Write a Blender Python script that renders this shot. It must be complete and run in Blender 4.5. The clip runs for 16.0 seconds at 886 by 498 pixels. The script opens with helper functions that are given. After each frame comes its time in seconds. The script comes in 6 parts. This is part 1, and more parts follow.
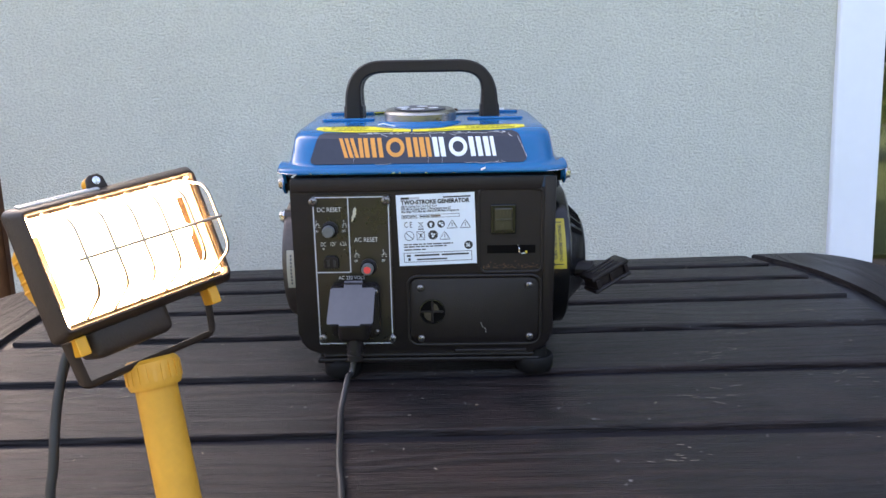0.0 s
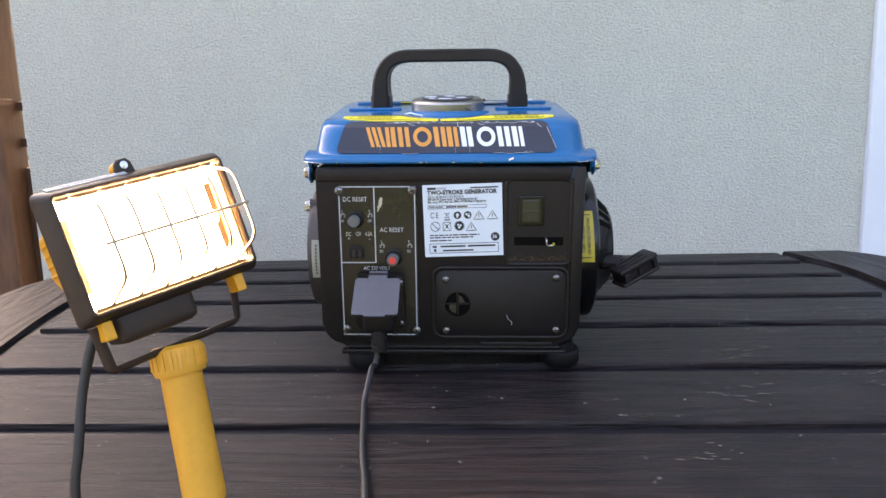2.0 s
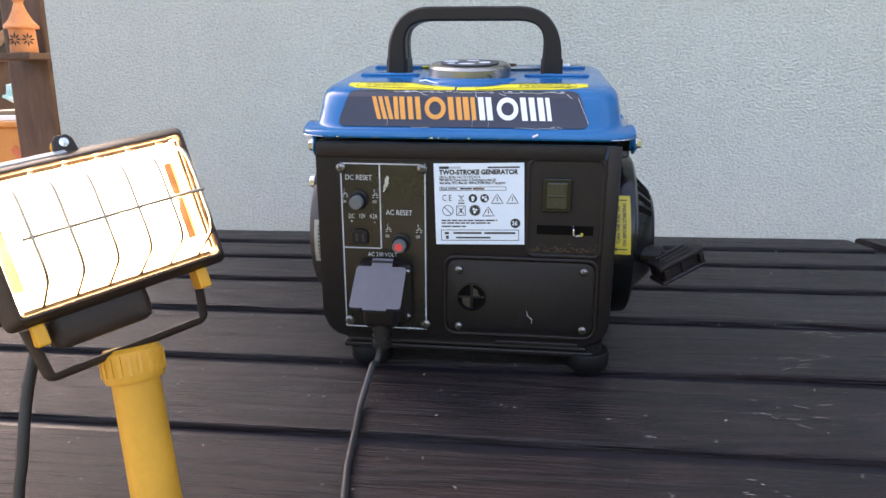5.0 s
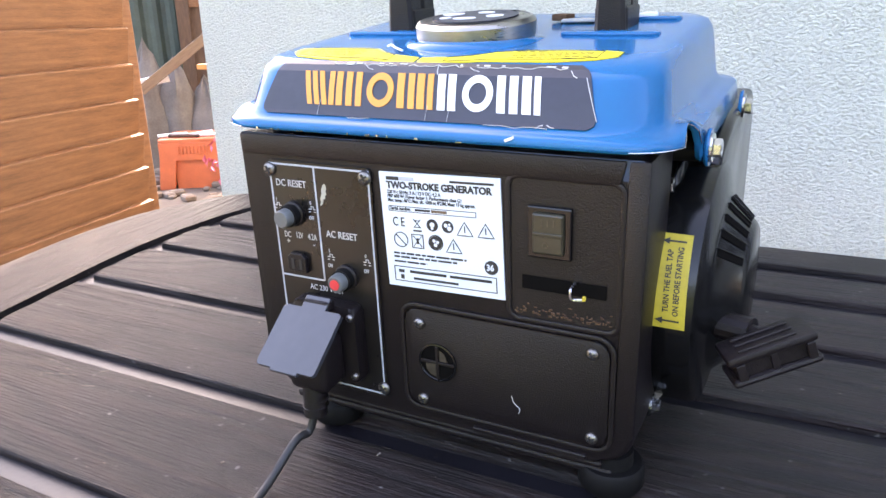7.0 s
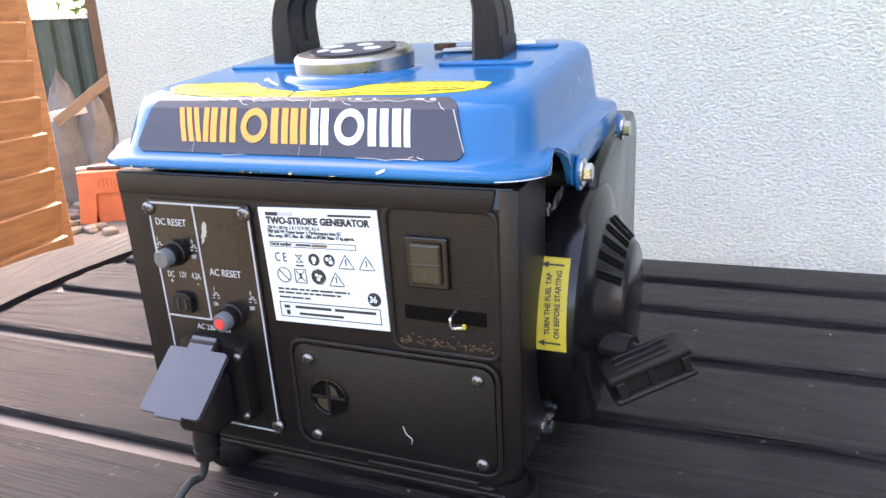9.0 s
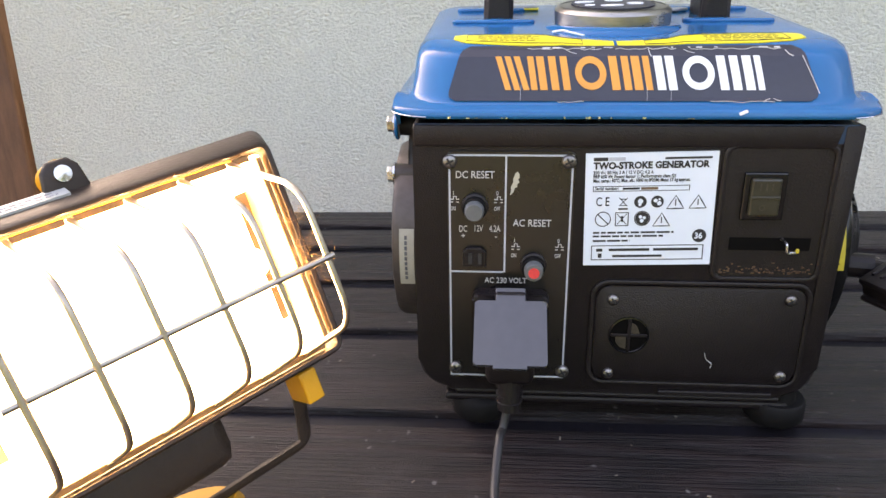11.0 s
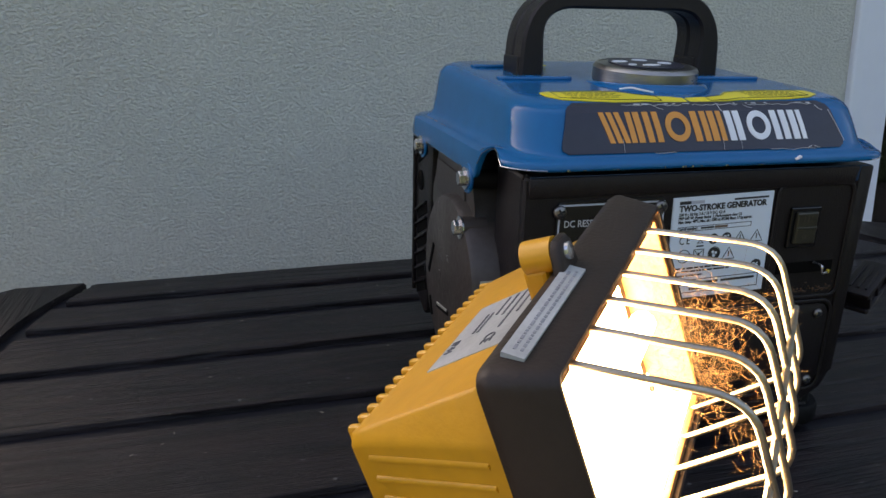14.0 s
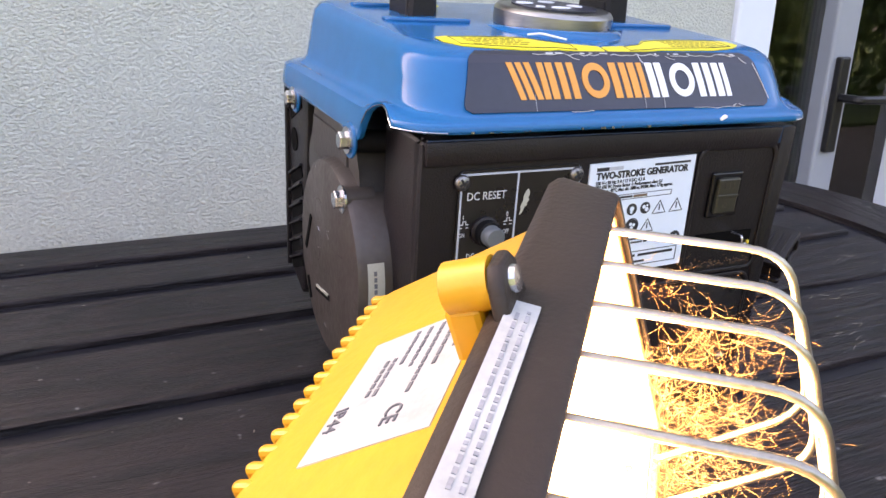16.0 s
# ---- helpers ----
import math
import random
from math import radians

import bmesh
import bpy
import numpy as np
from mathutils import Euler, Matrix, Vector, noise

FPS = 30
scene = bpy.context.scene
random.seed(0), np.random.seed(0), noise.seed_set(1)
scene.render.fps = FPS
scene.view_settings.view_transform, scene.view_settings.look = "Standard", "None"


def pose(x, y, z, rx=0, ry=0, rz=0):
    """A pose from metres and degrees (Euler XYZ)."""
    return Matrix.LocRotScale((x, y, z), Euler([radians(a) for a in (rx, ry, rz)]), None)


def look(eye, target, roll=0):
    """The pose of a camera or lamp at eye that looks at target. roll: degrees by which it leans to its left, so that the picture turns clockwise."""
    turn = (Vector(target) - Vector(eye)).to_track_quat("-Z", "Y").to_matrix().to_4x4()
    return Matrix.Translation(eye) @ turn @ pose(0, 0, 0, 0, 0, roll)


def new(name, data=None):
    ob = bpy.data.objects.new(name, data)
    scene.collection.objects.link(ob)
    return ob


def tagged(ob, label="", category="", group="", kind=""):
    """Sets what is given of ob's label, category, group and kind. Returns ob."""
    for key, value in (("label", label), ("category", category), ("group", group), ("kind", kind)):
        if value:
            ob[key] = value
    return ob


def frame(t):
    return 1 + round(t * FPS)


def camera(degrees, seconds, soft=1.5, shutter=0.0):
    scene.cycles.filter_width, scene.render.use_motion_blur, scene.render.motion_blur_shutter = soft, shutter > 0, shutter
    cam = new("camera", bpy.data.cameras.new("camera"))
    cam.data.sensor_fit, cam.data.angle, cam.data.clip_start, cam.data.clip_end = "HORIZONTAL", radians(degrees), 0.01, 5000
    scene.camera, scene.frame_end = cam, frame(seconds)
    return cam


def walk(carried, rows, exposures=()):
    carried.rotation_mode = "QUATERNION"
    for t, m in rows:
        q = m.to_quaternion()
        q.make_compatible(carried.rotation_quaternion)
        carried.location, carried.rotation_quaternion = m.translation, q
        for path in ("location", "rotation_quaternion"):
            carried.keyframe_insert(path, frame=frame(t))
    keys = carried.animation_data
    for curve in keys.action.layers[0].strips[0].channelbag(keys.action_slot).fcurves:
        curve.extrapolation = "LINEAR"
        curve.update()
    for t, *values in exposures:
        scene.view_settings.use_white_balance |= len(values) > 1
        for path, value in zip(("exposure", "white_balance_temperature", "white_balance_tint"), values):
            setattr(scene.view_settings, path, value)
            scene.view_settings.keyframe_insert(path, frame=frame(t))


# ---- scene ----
cam = camera(61.8, 16.0)
PATH = [
    (0, (0.0498, -0.0004, 1.0079), (-0.0113, 1.9712, 0.6778), -2.13),
    (0.5, (0.0531, -0.0002, 1.0083), (-0.0175, 1.9704, 0.6737), -2.11),
    (1, (0.0463, 0.0009, 1.0074), (-0.1083, 1.965, 0.6632), -2.60),
    (1.5, (0.0348, 0.0027, 1.0053), (-0.1753, 1.9602, 0.6532), -2.28),
    (2, (0.0452, 0.007, 1.0029), (-0.075, 1.974, 0.6617), -1.66),
    (2.5, (0.0504, 0.013, 1.0018), (-0.0608, 1.9788, 0.6509), -1.27),
    (3, (0.0576, 0.022, 1.0018), (-0.0748, 1.9837, 0.6358), -1.12),
    (3.5, (0.0634, 0.0279, 1.0017), (-0.1316, 1.9845, 0.6359), -0.75),
    (4, (0.0705, 0.0348, 1.0035), (-0.1017, 1.9952, 0.6466), -1.12),
    (4.2, (0.0696, 0.0356, 1.0047), (-0.1207, 1.9919, 0.6352), -1.07),
    (6.3, (0.1414, 0.2838, 1.0206), (-0.4395, 2.1149, 0.4641), -2.80),
    (6.5, (0.1573, 0.3092, 1.0203), (-0.5196, 2.1034, 0.4525), -3.31),
    (7, (0.218, 0.3578, 1.0243), (-0.7046, 2.0317, 0.4354), -1.94),
    (7.5, (0.2639, 0.4001, 1.0251), (-0.5693, 2.1193, 0.4334), -3.07),
    (8, (0.2857, 0.4139, 1.0247), (-0.5832, 2.1178, 0.4399), -3.98),
    (8.5, (0.2897, 0.3994, 1.0276), (-0.6009, 2.0942, 0.4491), -3.91),
    (9, (0.2457, 0.3733, 1.0287), (-0.5313, 2.1342, 0.4854), -3.12),
    (9.5, (0.1357, 0.3457, 1.0254), (-0.3335, 2.2152, 0.4916), -3.31),
    (10, (0.0716, 0.3334, 1.0171), (-0.1997, 2.2275, 0.4348), -1.58),
    (10.2, (0.044, 0.3202, 1.0122), (-0.2572, 2.2162, 0.4514), -1.49),
    (12.3, (-0.1743, 0.2055, 1.0436), (-0.143, 2.083, 0.3551), -1.44),
    (12.5, (-0.1845, 0.1908, 1.0094), (-0.152, 2.0866, 0.3731), -1.20),
    (13, (-0.1818, 0.1657, 0.9678), (-0.1479, 2.0436, 0.2806), -1.04),
    (13.5, (-0.2202, 0.2081, 1.0157), (0.0034, 2.1032, 0.4169), 0.67),
    (13.7, (-0.2444, 0.2414, 1.0269), (0.0966, 2.1345, 0.4794), -0.15),
    (13.9, (-0.2678, 0.2789, 1.0369), (0.1631, 2.1559, 0.4972), -0.03),
    (14, (-0.2772, 0.2924, 1.0352), (0.2049, 2.1651, 0.5249), -0.82),
    (14.5, (-0.2889, 0.3499, 1.0404), (0.3859, 2.1495, 0.4871), 0.92),
    (15, (-0.2749, 0.3677, 1.0365), (0.5394, 2.1046, 0.4708), 0.75),
    (15.5, (-0.2712, 0.3726, 1.0345), (0.568, 2.0919, 0.4515), 0.66),
    (16, (-0.2552, 0.3703, 1.0285), (0.5129, 2.1037, 0.3919), 0.89),
]

EXPOSURES = [(0, 3.13, 7138, 20), (1.0, 3.15, 7400, 22), (4.2, 3.16, 7600, 22), (6.3, 3.58, 7400, 21), (7.0, 3.90, 7500, 23), (9.0, 3.95, 7800, 24), (9.5, 3.92, 7900, 24), (10.2, 4.00, 8300, 25), (12.3, 2.13, 8944, 19), (13.0, 2.33, 8772, 19), (13.5, 2.55, 8514, 17), (14.0, 1.82, 7300, 15), (14.5, 2.85, 6536, 16), (15.2, 3.17, 7200, 24), (16.0, 3.34, 8000, 26)]
walk(cam, [(t, look(eye, target, roll)) for t, eye, target, roll in PATH], EXPOSURES)

# ---- world, sun ----
world = bpy.data.worlds.new("sky")
scene.world = world
world.use_nodes = True
wn = world.node_tree.nodes
sky = wn.new("ShaderNodeTexSky")
sky.sky_type = "NISHITA"
sky.sun_disc = False
sky.sun_elevation = radians(40)
sky.dust_density = 5.0
sky.sun_rotation = radians(-19.7)
world.node_tree.links.new(sky.outputs[0], wn["Background"].inputs[0])
wn["Background"].inputs[1].default_value = 0.13
sun = new("sun", bpy.data.lights.new("sun", "SUN"))
sun.data.energy = 2.3
sun.data.angle = radians(0.6)
sun.data.color = (1.0, 0.93, 0.82)
sun.matrix_world = look((-1.9, 5.3, 4.8), (0, 0, 0))


# ---- materials ----
def mat(name, color, rough=0.5, metal=0.0, spec=0.5, vary=0.0, scale=30.0, bump=0.0, bscale=200.0, second=None, stretch=(1, 1, 1), coat=0.0, rvary=0.0, alpha=1.0, transmission=0.0):
    m = bpy.data.materials.new(name)
    m.use_nodes = True
    t = m.node_tree
    b = t.nodes["Principled BSDF"]
    b.inputs["Base Color"].default_value = (*color, 1)
    b.inputs["Roughness"].default_value = rough
    b.inputs["Metallic"].default_value = metal
    b.inputs["Specular IOR Level"].default_value = spec
    b.inputs["Coat Weight"].default_value = coat
    b.inputs["Coat Roughness"].default_value = 0.08
    b.inputs["Transmission Weight"].default_value = transmission
    co = t.nodes.new("ShaderNodeTexCoord")
    mp = t.nodes.new("ShaderNodeMapping")
    mp.inputs["Scale"].default_value = stretch
    t.links.new(co.outputs["Object"], mp.inputs[0])
    if vary or second:
        n1 = t.nodes.new("ShaderNodeTexNoise")
        n1.inputs["Scale"].default_value = scale
        n1.inputs["Detail"].default_value = 6
        n2 = t.nodes.new("ShaderNodeTexNoise")
        n2.inputs["Scale"].default_value = scale * 9
        n2.inputs["Detail"].default_value = 4
        t.links.new(mp.outputs[0], n1.inputs[0])
        t.links.new(mp.outputs[0], n2.inputs[0])
        add = t.nodes.new("ShaderNodeMath")
        add.operation = "MULTIPLY_ADD"
        t.links.new(n2.outputs[0], add.inputs[0])
        add.inputs[1].default_value = 0.45
        t.links.new(n1.outputs[0], add.inputs[2])
        r = t.nodes.new("ShaderNodeValToRGB")
        r.color_ramp.elements[0].position = 0.5
        r.color_ramp.elements[1].position = 0.95
        c2 = second or tuple(min(1, c * (1 + vary)) for c in color)
        c1 = color if second else tuple(c * (1 - vary) for c in color)
        r.color_ramp.elements[0].color = (*c1, 1)
        r.color_ramp.elements[1].color = (*c2, 1)
        t.links.new(add.outputs[0], r.inputs[0])
        t.links.new(r.outputs[0], b.inputs["Base Color"])
        if rvary:
            mr = t.nodes.new("ShaderNodeMapRange")
            mr.inputs["From Min"].default_value = 0.4
            mr.inputs["From Max"].default_value = 1.0
            mr.inputs["To Min"].default_value = max(0.03, rough - rvary)
            mr.inputs["To Max"].default_value = min(1, rough + rvary)
            t.links.new(add.outputs[0], mr.inputs[0])
            t.links.new(mr.outputs[0], b.inputs["Roughness"])
    if bump:
        n3 = t.nodes.new("ShaderNodeTexNoise")
        n3.inputs["Scale"].default_value = bscale
        n3.inputs["Detail"].default_value = 3
        t.links.new(mp.outputs[0], n3.inputs[0])
        bp = t.nodes.new("ShaderNodeBump")
        bp.inputs["Strength"].default_value = bump
        bp.inputs["Distance"].default_value = 0.002
        t.links.new(n3.outputs[0], bp.inputs["Height"])
        t.links.new(bp.outputs[0], b.inputs["Normal"])
    return m


def wood_plank_mat(name, dark, light, rough, turned=False):
    """Embossed wood look: long wavy grain, per-piece shift."""
    m = bpy.data.materials.new(name)
    m.use_nodes = True
    t = m.node_tree
    b = t.nodes["Principled BSDF"]
    co = t.nodes.new("ShaderNodeTexCoord")
    info = t.nodes.new("ShaderNodeObjectInfo")
    shift = t.nodes.new("ShaderNodeVectorMath")
    shift.operation = "ADD"
    mul = t.nodes.new("ShaderNodeMath")
    mul.operation = "MULTIPLY"
    mul.inputs[1].default_value = 7.3
    t.links.new(info.outputs["Random"], mul.inputs[0])
    t.links.new(co.outputs["Object"], shift.inputs[0])
    t.links.new(mul.outputs[0], shift.inputs[1])
    mp = t.nodes.new("ShaderNodeMapping")
    mp.inputs["Scale"].default_value = (1.0, 0.16, 1.0) if turned else (0.16, 1.0, 1.0)
    t.links.new(shift.outputs[0], mp.inputs[0])
    n0 = t.nodes.new("ShaderNodeTexNoise")
    n0.inputs["Scale"].default_value = 9
    n0.inputs["Detail"].default_value = 2
    t.links.new(mp.outputs[0], n0.inputs[0])
    wave = t.nodes.new("ShaderNodeMath")
    wave.operation = "MULTIPLY"
    wave.inputs[1].default_value = 95
    t.links.new(n0.outputs[0], wave.inputs[0])
    sn = t.nodes.new("ShaderNodeMath")
    sn.operation = "SINE"
    t.links.new(wave.outputs[0], sn.inputs[0])
    fine = t.nodes.new("ShaderNodeTexNoise")
    fine.inputs["Scale"].default_value = 420
    fine.inputs["Detail"].default_value = 6
    fine.inputs["Roughness"].default_value = 0.62
    mp2 = t.nodes.new("ShaderNodeMapping")
    mp2.inputs["Scale"].default_value = (1.0, 0.04, 1.0) if turned else (0.04, 1.0, 1.0)
    t.links.new(shift.outputs[0], mp2.inputs[0])
    t.links.new(mp2.outputs[0], fine.inputs[0])
    mix = t.nodes.new("ShaderNodeMath")
    mix.operation = "MULTIPLY_ADD"
    mix.inputs[1].default_value = 0.20
    t.links.new(sn.outputs[0], mix.inputs[0])
    t.links.new(fine.outputs[0], mix.inputs[2])
    r = t.nodes.new("ShaderNodeValToRGB")
    r.color_ramp.elements[0].position = 0.28
    r.color_ramp.elements[1].position = 0.78
    r.color_ramp.elements[0].color = (*dark, 1)
    r.color_ramp.elements[1].color = (*light, 1)
    t.links.new(mix.outputs[0], r.inputs[0])
    dust = t.nodes.new("ShaderNodeTexNoise")
    dust.inputs["Scale"].default_value = 5
    dust.inputs["Detail"].default_value = 5
    t.links.new(co.outputs["Object"], dust.inputs[0])
    spots = t.nodes.new("ShaderNodeTexNoise")
    spots.inputs["Scale"].default_value = 130
    spots.inputs["Detail"].default_value = 1
    t.links.new(co.outputs["Object"], spots.inputs[0])
    thr = t.nodes.new("ShaderNodeMapRange")
    thr.inputs["From Min"].default_value = 0.74
    thr.inputs["From Max"].default_value = 0.82
    t.links.new(spots.outputs[0], thr.inputs[0])
    dmix = t.nodes.new("ShaderNodeMixRGB")
    dmix.inputs[2].default_value = (0.16, 0.15, 0.14, 1)
    t.links.new(thr.outputs[0], dmix.inputs[0])
    t.links.new(r.outputs[0], dmix.inputs[1])
    stain = t.nodes.new("ShaderNodeTexNoise")
    stain.inputs["Scale"].default_value = 13
    stain.inputs["Detail"].default_value = 9
    stain.inputs["Roughness"].default_value = 0.72
    t.links.new(co.outputs["Object"], stain.inputs[0])
    sr = t.nodes.new("ShaderNodeMapRange")
    sr.inputs["From Min"].default_value = 0.50
    sr.inputs["From Max"].default_value = 0.78
    sr.inputs["To Max"].default_value = 0.38
    t.links.new(stain.outputs[0], sr.inputs[0])
    smix = t.nodes.new("ShaderNodeMixRGB")
    smix.inputs[2].default_value = (0.050, 0.038, 0.036, 1)
    t.links.new(sr.outputs[0], smix.inputs[0])
    t.links.new(dmix.outputs[0], smix.inputs[1])
    t.links.new(smix.outputs[0], b.inputs["Base Color"])
    mr = t.nodes.new("ShaderNodeMapRange")
    mr.inputs["From Min"].default_value = 0.3
    mr.inputs["From Max"].default_value = 0.7
    mr.inputs["To Min"].default_value = rough - 0.07
    mr.inputs["To Max"].default_value = rough + 0.1
    t.links.new(dust.outputs[0], mr.inputs[0])
    t.links.new(mr.outputs[0], b.inputs["Roughness"])
    b.inputs["Specular IOR Level"].default_value = 0.32
    bp = t.nodes.new("ShaderNodeBump")
    bp.inputs["Strength"].default_value = 0.85
    bp.inputs["Distance"].default_value = 0.0032
    t.links.new(mix.outputs[0], bp.inputs["Height"])
    t.links.new(bp.outputs[0], b.inputs["Normal"])
    return m


def stucco_mat(name, color):
    """Scraped render: wormy grains about a centimetre long, with fine sand between."""
    m = mat(name, color, 0.92, vary=0.05, scale=3)
    t = m.node_tree
    b = t.nodes["Principled BSDF"]
    b.inputs["Specular IOR Level"].default_value = 0.25
    co = t.nodes.new("ShaderNodeTexCoord")
    mp = t.nodes.new("ShaderNodeMapping")
    mp.inputs["Scale"].default_value = (0.8, 1.0, 1.15)
    t.links.new(co.outputs["Object"], mp.inputs[0])
    worm = t.nodes.new("ShaderNodeTexNoise")
    worm.inputs["Scale"].default_value = 255
    worm.inputs["Detail"].default_value = 4
    worm.inputs["Roughness"].default_value = 0.55
    worm.inputs["Distortion"].default_value = 0.35
    sand = t.nodes.new("ShaderNodeTexNoise")
    sand.inputs["Scale"].default_value = 520
    sand.inputs["Detail"].default_value = 2
    for n in (worm, sand):
        t.links.new(mp.outputs[0], n.inputs[0])
    ramp = t.nodes.new("ShaderNodeMapRange")
    ramp.interpolation_type = "SMOOTHSTEP"
    ramp.inputs["From Min"].default_value = 0.30
    ramp.inputs["From Max"].default_value = 0.70
    t.links.new(worm.outputs[0], ramp.inputs[0])
    add = t.nodes.new("ShaderNodeMath")
    add.operation = "MULTIPLY_ADD"
    add.inputs[1].default_value = 0.28
    t.links.new(sand.outputs[0], add.inputs[0])
    t.links.new(ramp.outputs[0], add.inputs[2])
    bp = t.nodes.new("ShaderNodeBump")
    bp.inputs["Strength"].default_value = 1.0
    bp.inputs["Distance"].default_value = 0.0017
    t.links.new(add.outputs[0], bp.inputs["Height"])
    # hollows of the bump darkened in the colour, painting in their shade
    grain = t.nodes.new("ShaderNodeMapRange")
    grain.inputs["From Min"].default_value = 0.34
    grain.inputs["From Max"].default_value = 0.62
    grain.inputs["To Min"].default_value = 0.87
    grain.inputs["To Max"].default_value = 1.06
    t.links.new(worm.outputs[0], grain.inputs[0])
    tone = t.nodes.new("ShaderNodeVectorMath")
    tone.operation = "SCALE"
    t.links.new(b.inputs["Base Color"].links[0].from_socket, tone.inputs[0])
    t.links.new(grain.outputs[0], tone.inputs["Scale"])
    t.links.new(tone.outputs[0], b.inputs["Base Color"])
    t.links.new(bp.outputs[0], b.inputs["Normal"])
    return m


def emit(name, color, strength):
    m = bpy.data.materials.new(name)
    m.use_nodes = True
    b = m.node_tree.nodes["Principled BSDF"]
    b.inputs["Base Color"].default_value = (*color, 1)
    b.inputs["Emission Color"].default_value = (*color, 1)
    b.inputs["Emission Strength"].default_value = strength
    return m


def glass(name, color=(1, 1, 1), rough=0.02, clear=0.85):
    """Thin pane: mostly clear, mirror-like at grazing angles."""
    m = bpy.data.materials.new(name)
    m.use_nodes = True
    t = m.node_tree
    out = t.nodes["Material Output"]
    tr = t.nodes.new("ShaderNodeBsdfTransparent")
    tr.inputs[0].default_value = (*[c * clear for c in color], 1)
    gl = t.nodes.new("ShaderNodeBsdfGlossy")
    gl.inputs["Roughness"].default_value = rough
    fr = t.nodes.new("ShaderNodeFresnel")
    fr.inputs[0].default_value = 1.9
    mx = t.nodes.new("ShaderNodeMixShader")
    t.links.new(fr.outputs[0], mx.inputs[0])
    t.links.new(tr.outputs[0], mx.inputs[1])
    t.links.new(gl.outputs[0], mx.inputs[2])
    t.links.new(mx.outputs[0], out.inputs[0])
    return m


STUCCO = stucco_mat("stucco", (0.60, 0.597, 0.512))
TABLE = wood_plank_mat("dark_resin_wood", (0.0046, 0.0028, 0.0029), (0.0178, 0.0096, 0.0088), 0.40)
END_BOARD = wood_plank_mat("dark_resin_end_board", (0.0046, 0.0028, 0.0029), (0.0178, 0.0096, 0.0088), 0.40, turned=True)
TABLE_BASE = mat("resin_base", (0.011, 0.010, 0.013), 0.42, spec=0.4, vary=0.3, scale=14, bump=0.1)
PLASTIC = mat("textured_black_plastic", (0.0092, 0.0062, 0.0068), 0.40, spec=0.32, vary=0.3, scale=12, bump=0.28, bscale=1050)
PLASTIC_GLOSS = mat("glossy_black_plastic", (0.0050, 0.0048, 0.0050), 0.19, spec=0.36, vary=0.3, scale=20, rvary=0.08, bump=0.05, bscale=300)
RUBBER = mat("black_rubber", (0.0055, 0.005, 0.005), 0.65, spec=0.16, vary=0.3, scale=40)
PANEL = mat("control_panel_black", (0.009, 0.0072, 0.0065), 0.3, vary=0.35, scale=16, rvary=0.1)
BLUE = mat("blue_enamel", (0.0008, 0.112, 0.285), 0.15, vary=0.08, scale=8, coat=0.05, rvary=0.05, spec=0.3)
BLUE_DARK = mat("dark_blue_paint", (0.006, 0.03, 0.075), 0.4, vary=0.2, scale=20)
NAVY = mat("navy_vinyl", (0.022, 0.023, 0.036), 0.38, vary=0.15, scale=25, bump=0.08, bscale=120)
ORANGE = mat("orange_print", (0.70, 0.285, 0.04), 0.45, vary=0.05)
WHITE_PRINT = mat("white_print", (0.74, 0.76, 0.78), 0.45, vary=0.04)
GREY_PRINT = mat("grey_white_print", (0.52, 0.52, 0.52), 0.5, vary=0.1, scale=60)
LINE = mat("pale_panel_line", (0.42, 0.44, 0.48), 0.4, vary=0.1, scale=60)
PAPER = mat("white_label", (0.66, 0.72, 0.78), 0.42, vary=0.04, scale=12)
HOLE = mat("deep_black", (0.003, 0.0025, 0.0022), 0.85, spec=0.08)
TAG = mat("yellowed_tag", (0.40, 0.38, 0.31), 0.5, vary=0.1, scale=60)
WARM_DARK = mat("oily_brown_metal", (0.06, 0.048, 0.034), 0.45, metal=0.3, vary=0.4, scale=200)
INK = mat("black_ink", (0.02, 0.02, 0.022), 0.5, vary=0.1)
WORN_YELLOW = mat("worn_yellow_label", (0.56, 0.43, 0.035), 0.5, second=(0.44, 0.33, 0.03), scale=45, bump=0.25, bscale=160)
SCREW = mat("dull_screw_steel", (0.30, 0.29, 0.28), 0.38, metal=1.0, second=(0.16, 0.14, 0.12), scale=90)
YELLOW_LABEL = mat("yellow_label", (0.80, 0.66, 0.03), 0.4, vary=0.08, scale=30)
STEEL = mat("bright_steel", (0.55, 0.55, 0.56), 0.24, metal=1.0, vary=0.12, scale=60, rvary=0.08)
BRUSHED = mat("brushed_cap_metal", (0.34, 0.33, 0.31), 0.3, metal=1.0, vary=0.2, scale=20, rvary=0.08, stretch=(1, 1, 6))
LUG_DARK = mat("dark_casting", (0.040, 0.034, 0.031), 0.5, metal=0.2, vary=0.3, scale=30, bump=0.15, bscale=260)
CASTING = mat("grey_casting", (0.080, 0.065, 0.057), 0.42, metal=0.35, second=(0.052, 0.040, 0.034), vary=0.3, scale=22, bump=0.15, bscale=260, rvary=0.1)
ALU_DULL = mat("worn_metal", (0.2, 0.19, 0.18), 0.4, metal=0.6, vary=0.2, scale=40)
RUST = mat("rusty_dust", (0.06, 0.03, 0.016), 0.9, second=(0.11, 0.06, 0.03), scale=60, bump=0.5, bscale=400)
CLEAR_GREY = mat("cloudy_cap", (0.105, 0.112, 0.112), 0.35, vary=0.1, scale=60)
RED_CAP = mat("red_button", (0.70, 0.05, 0.05), 0.35, vary=0.1, scale=60)
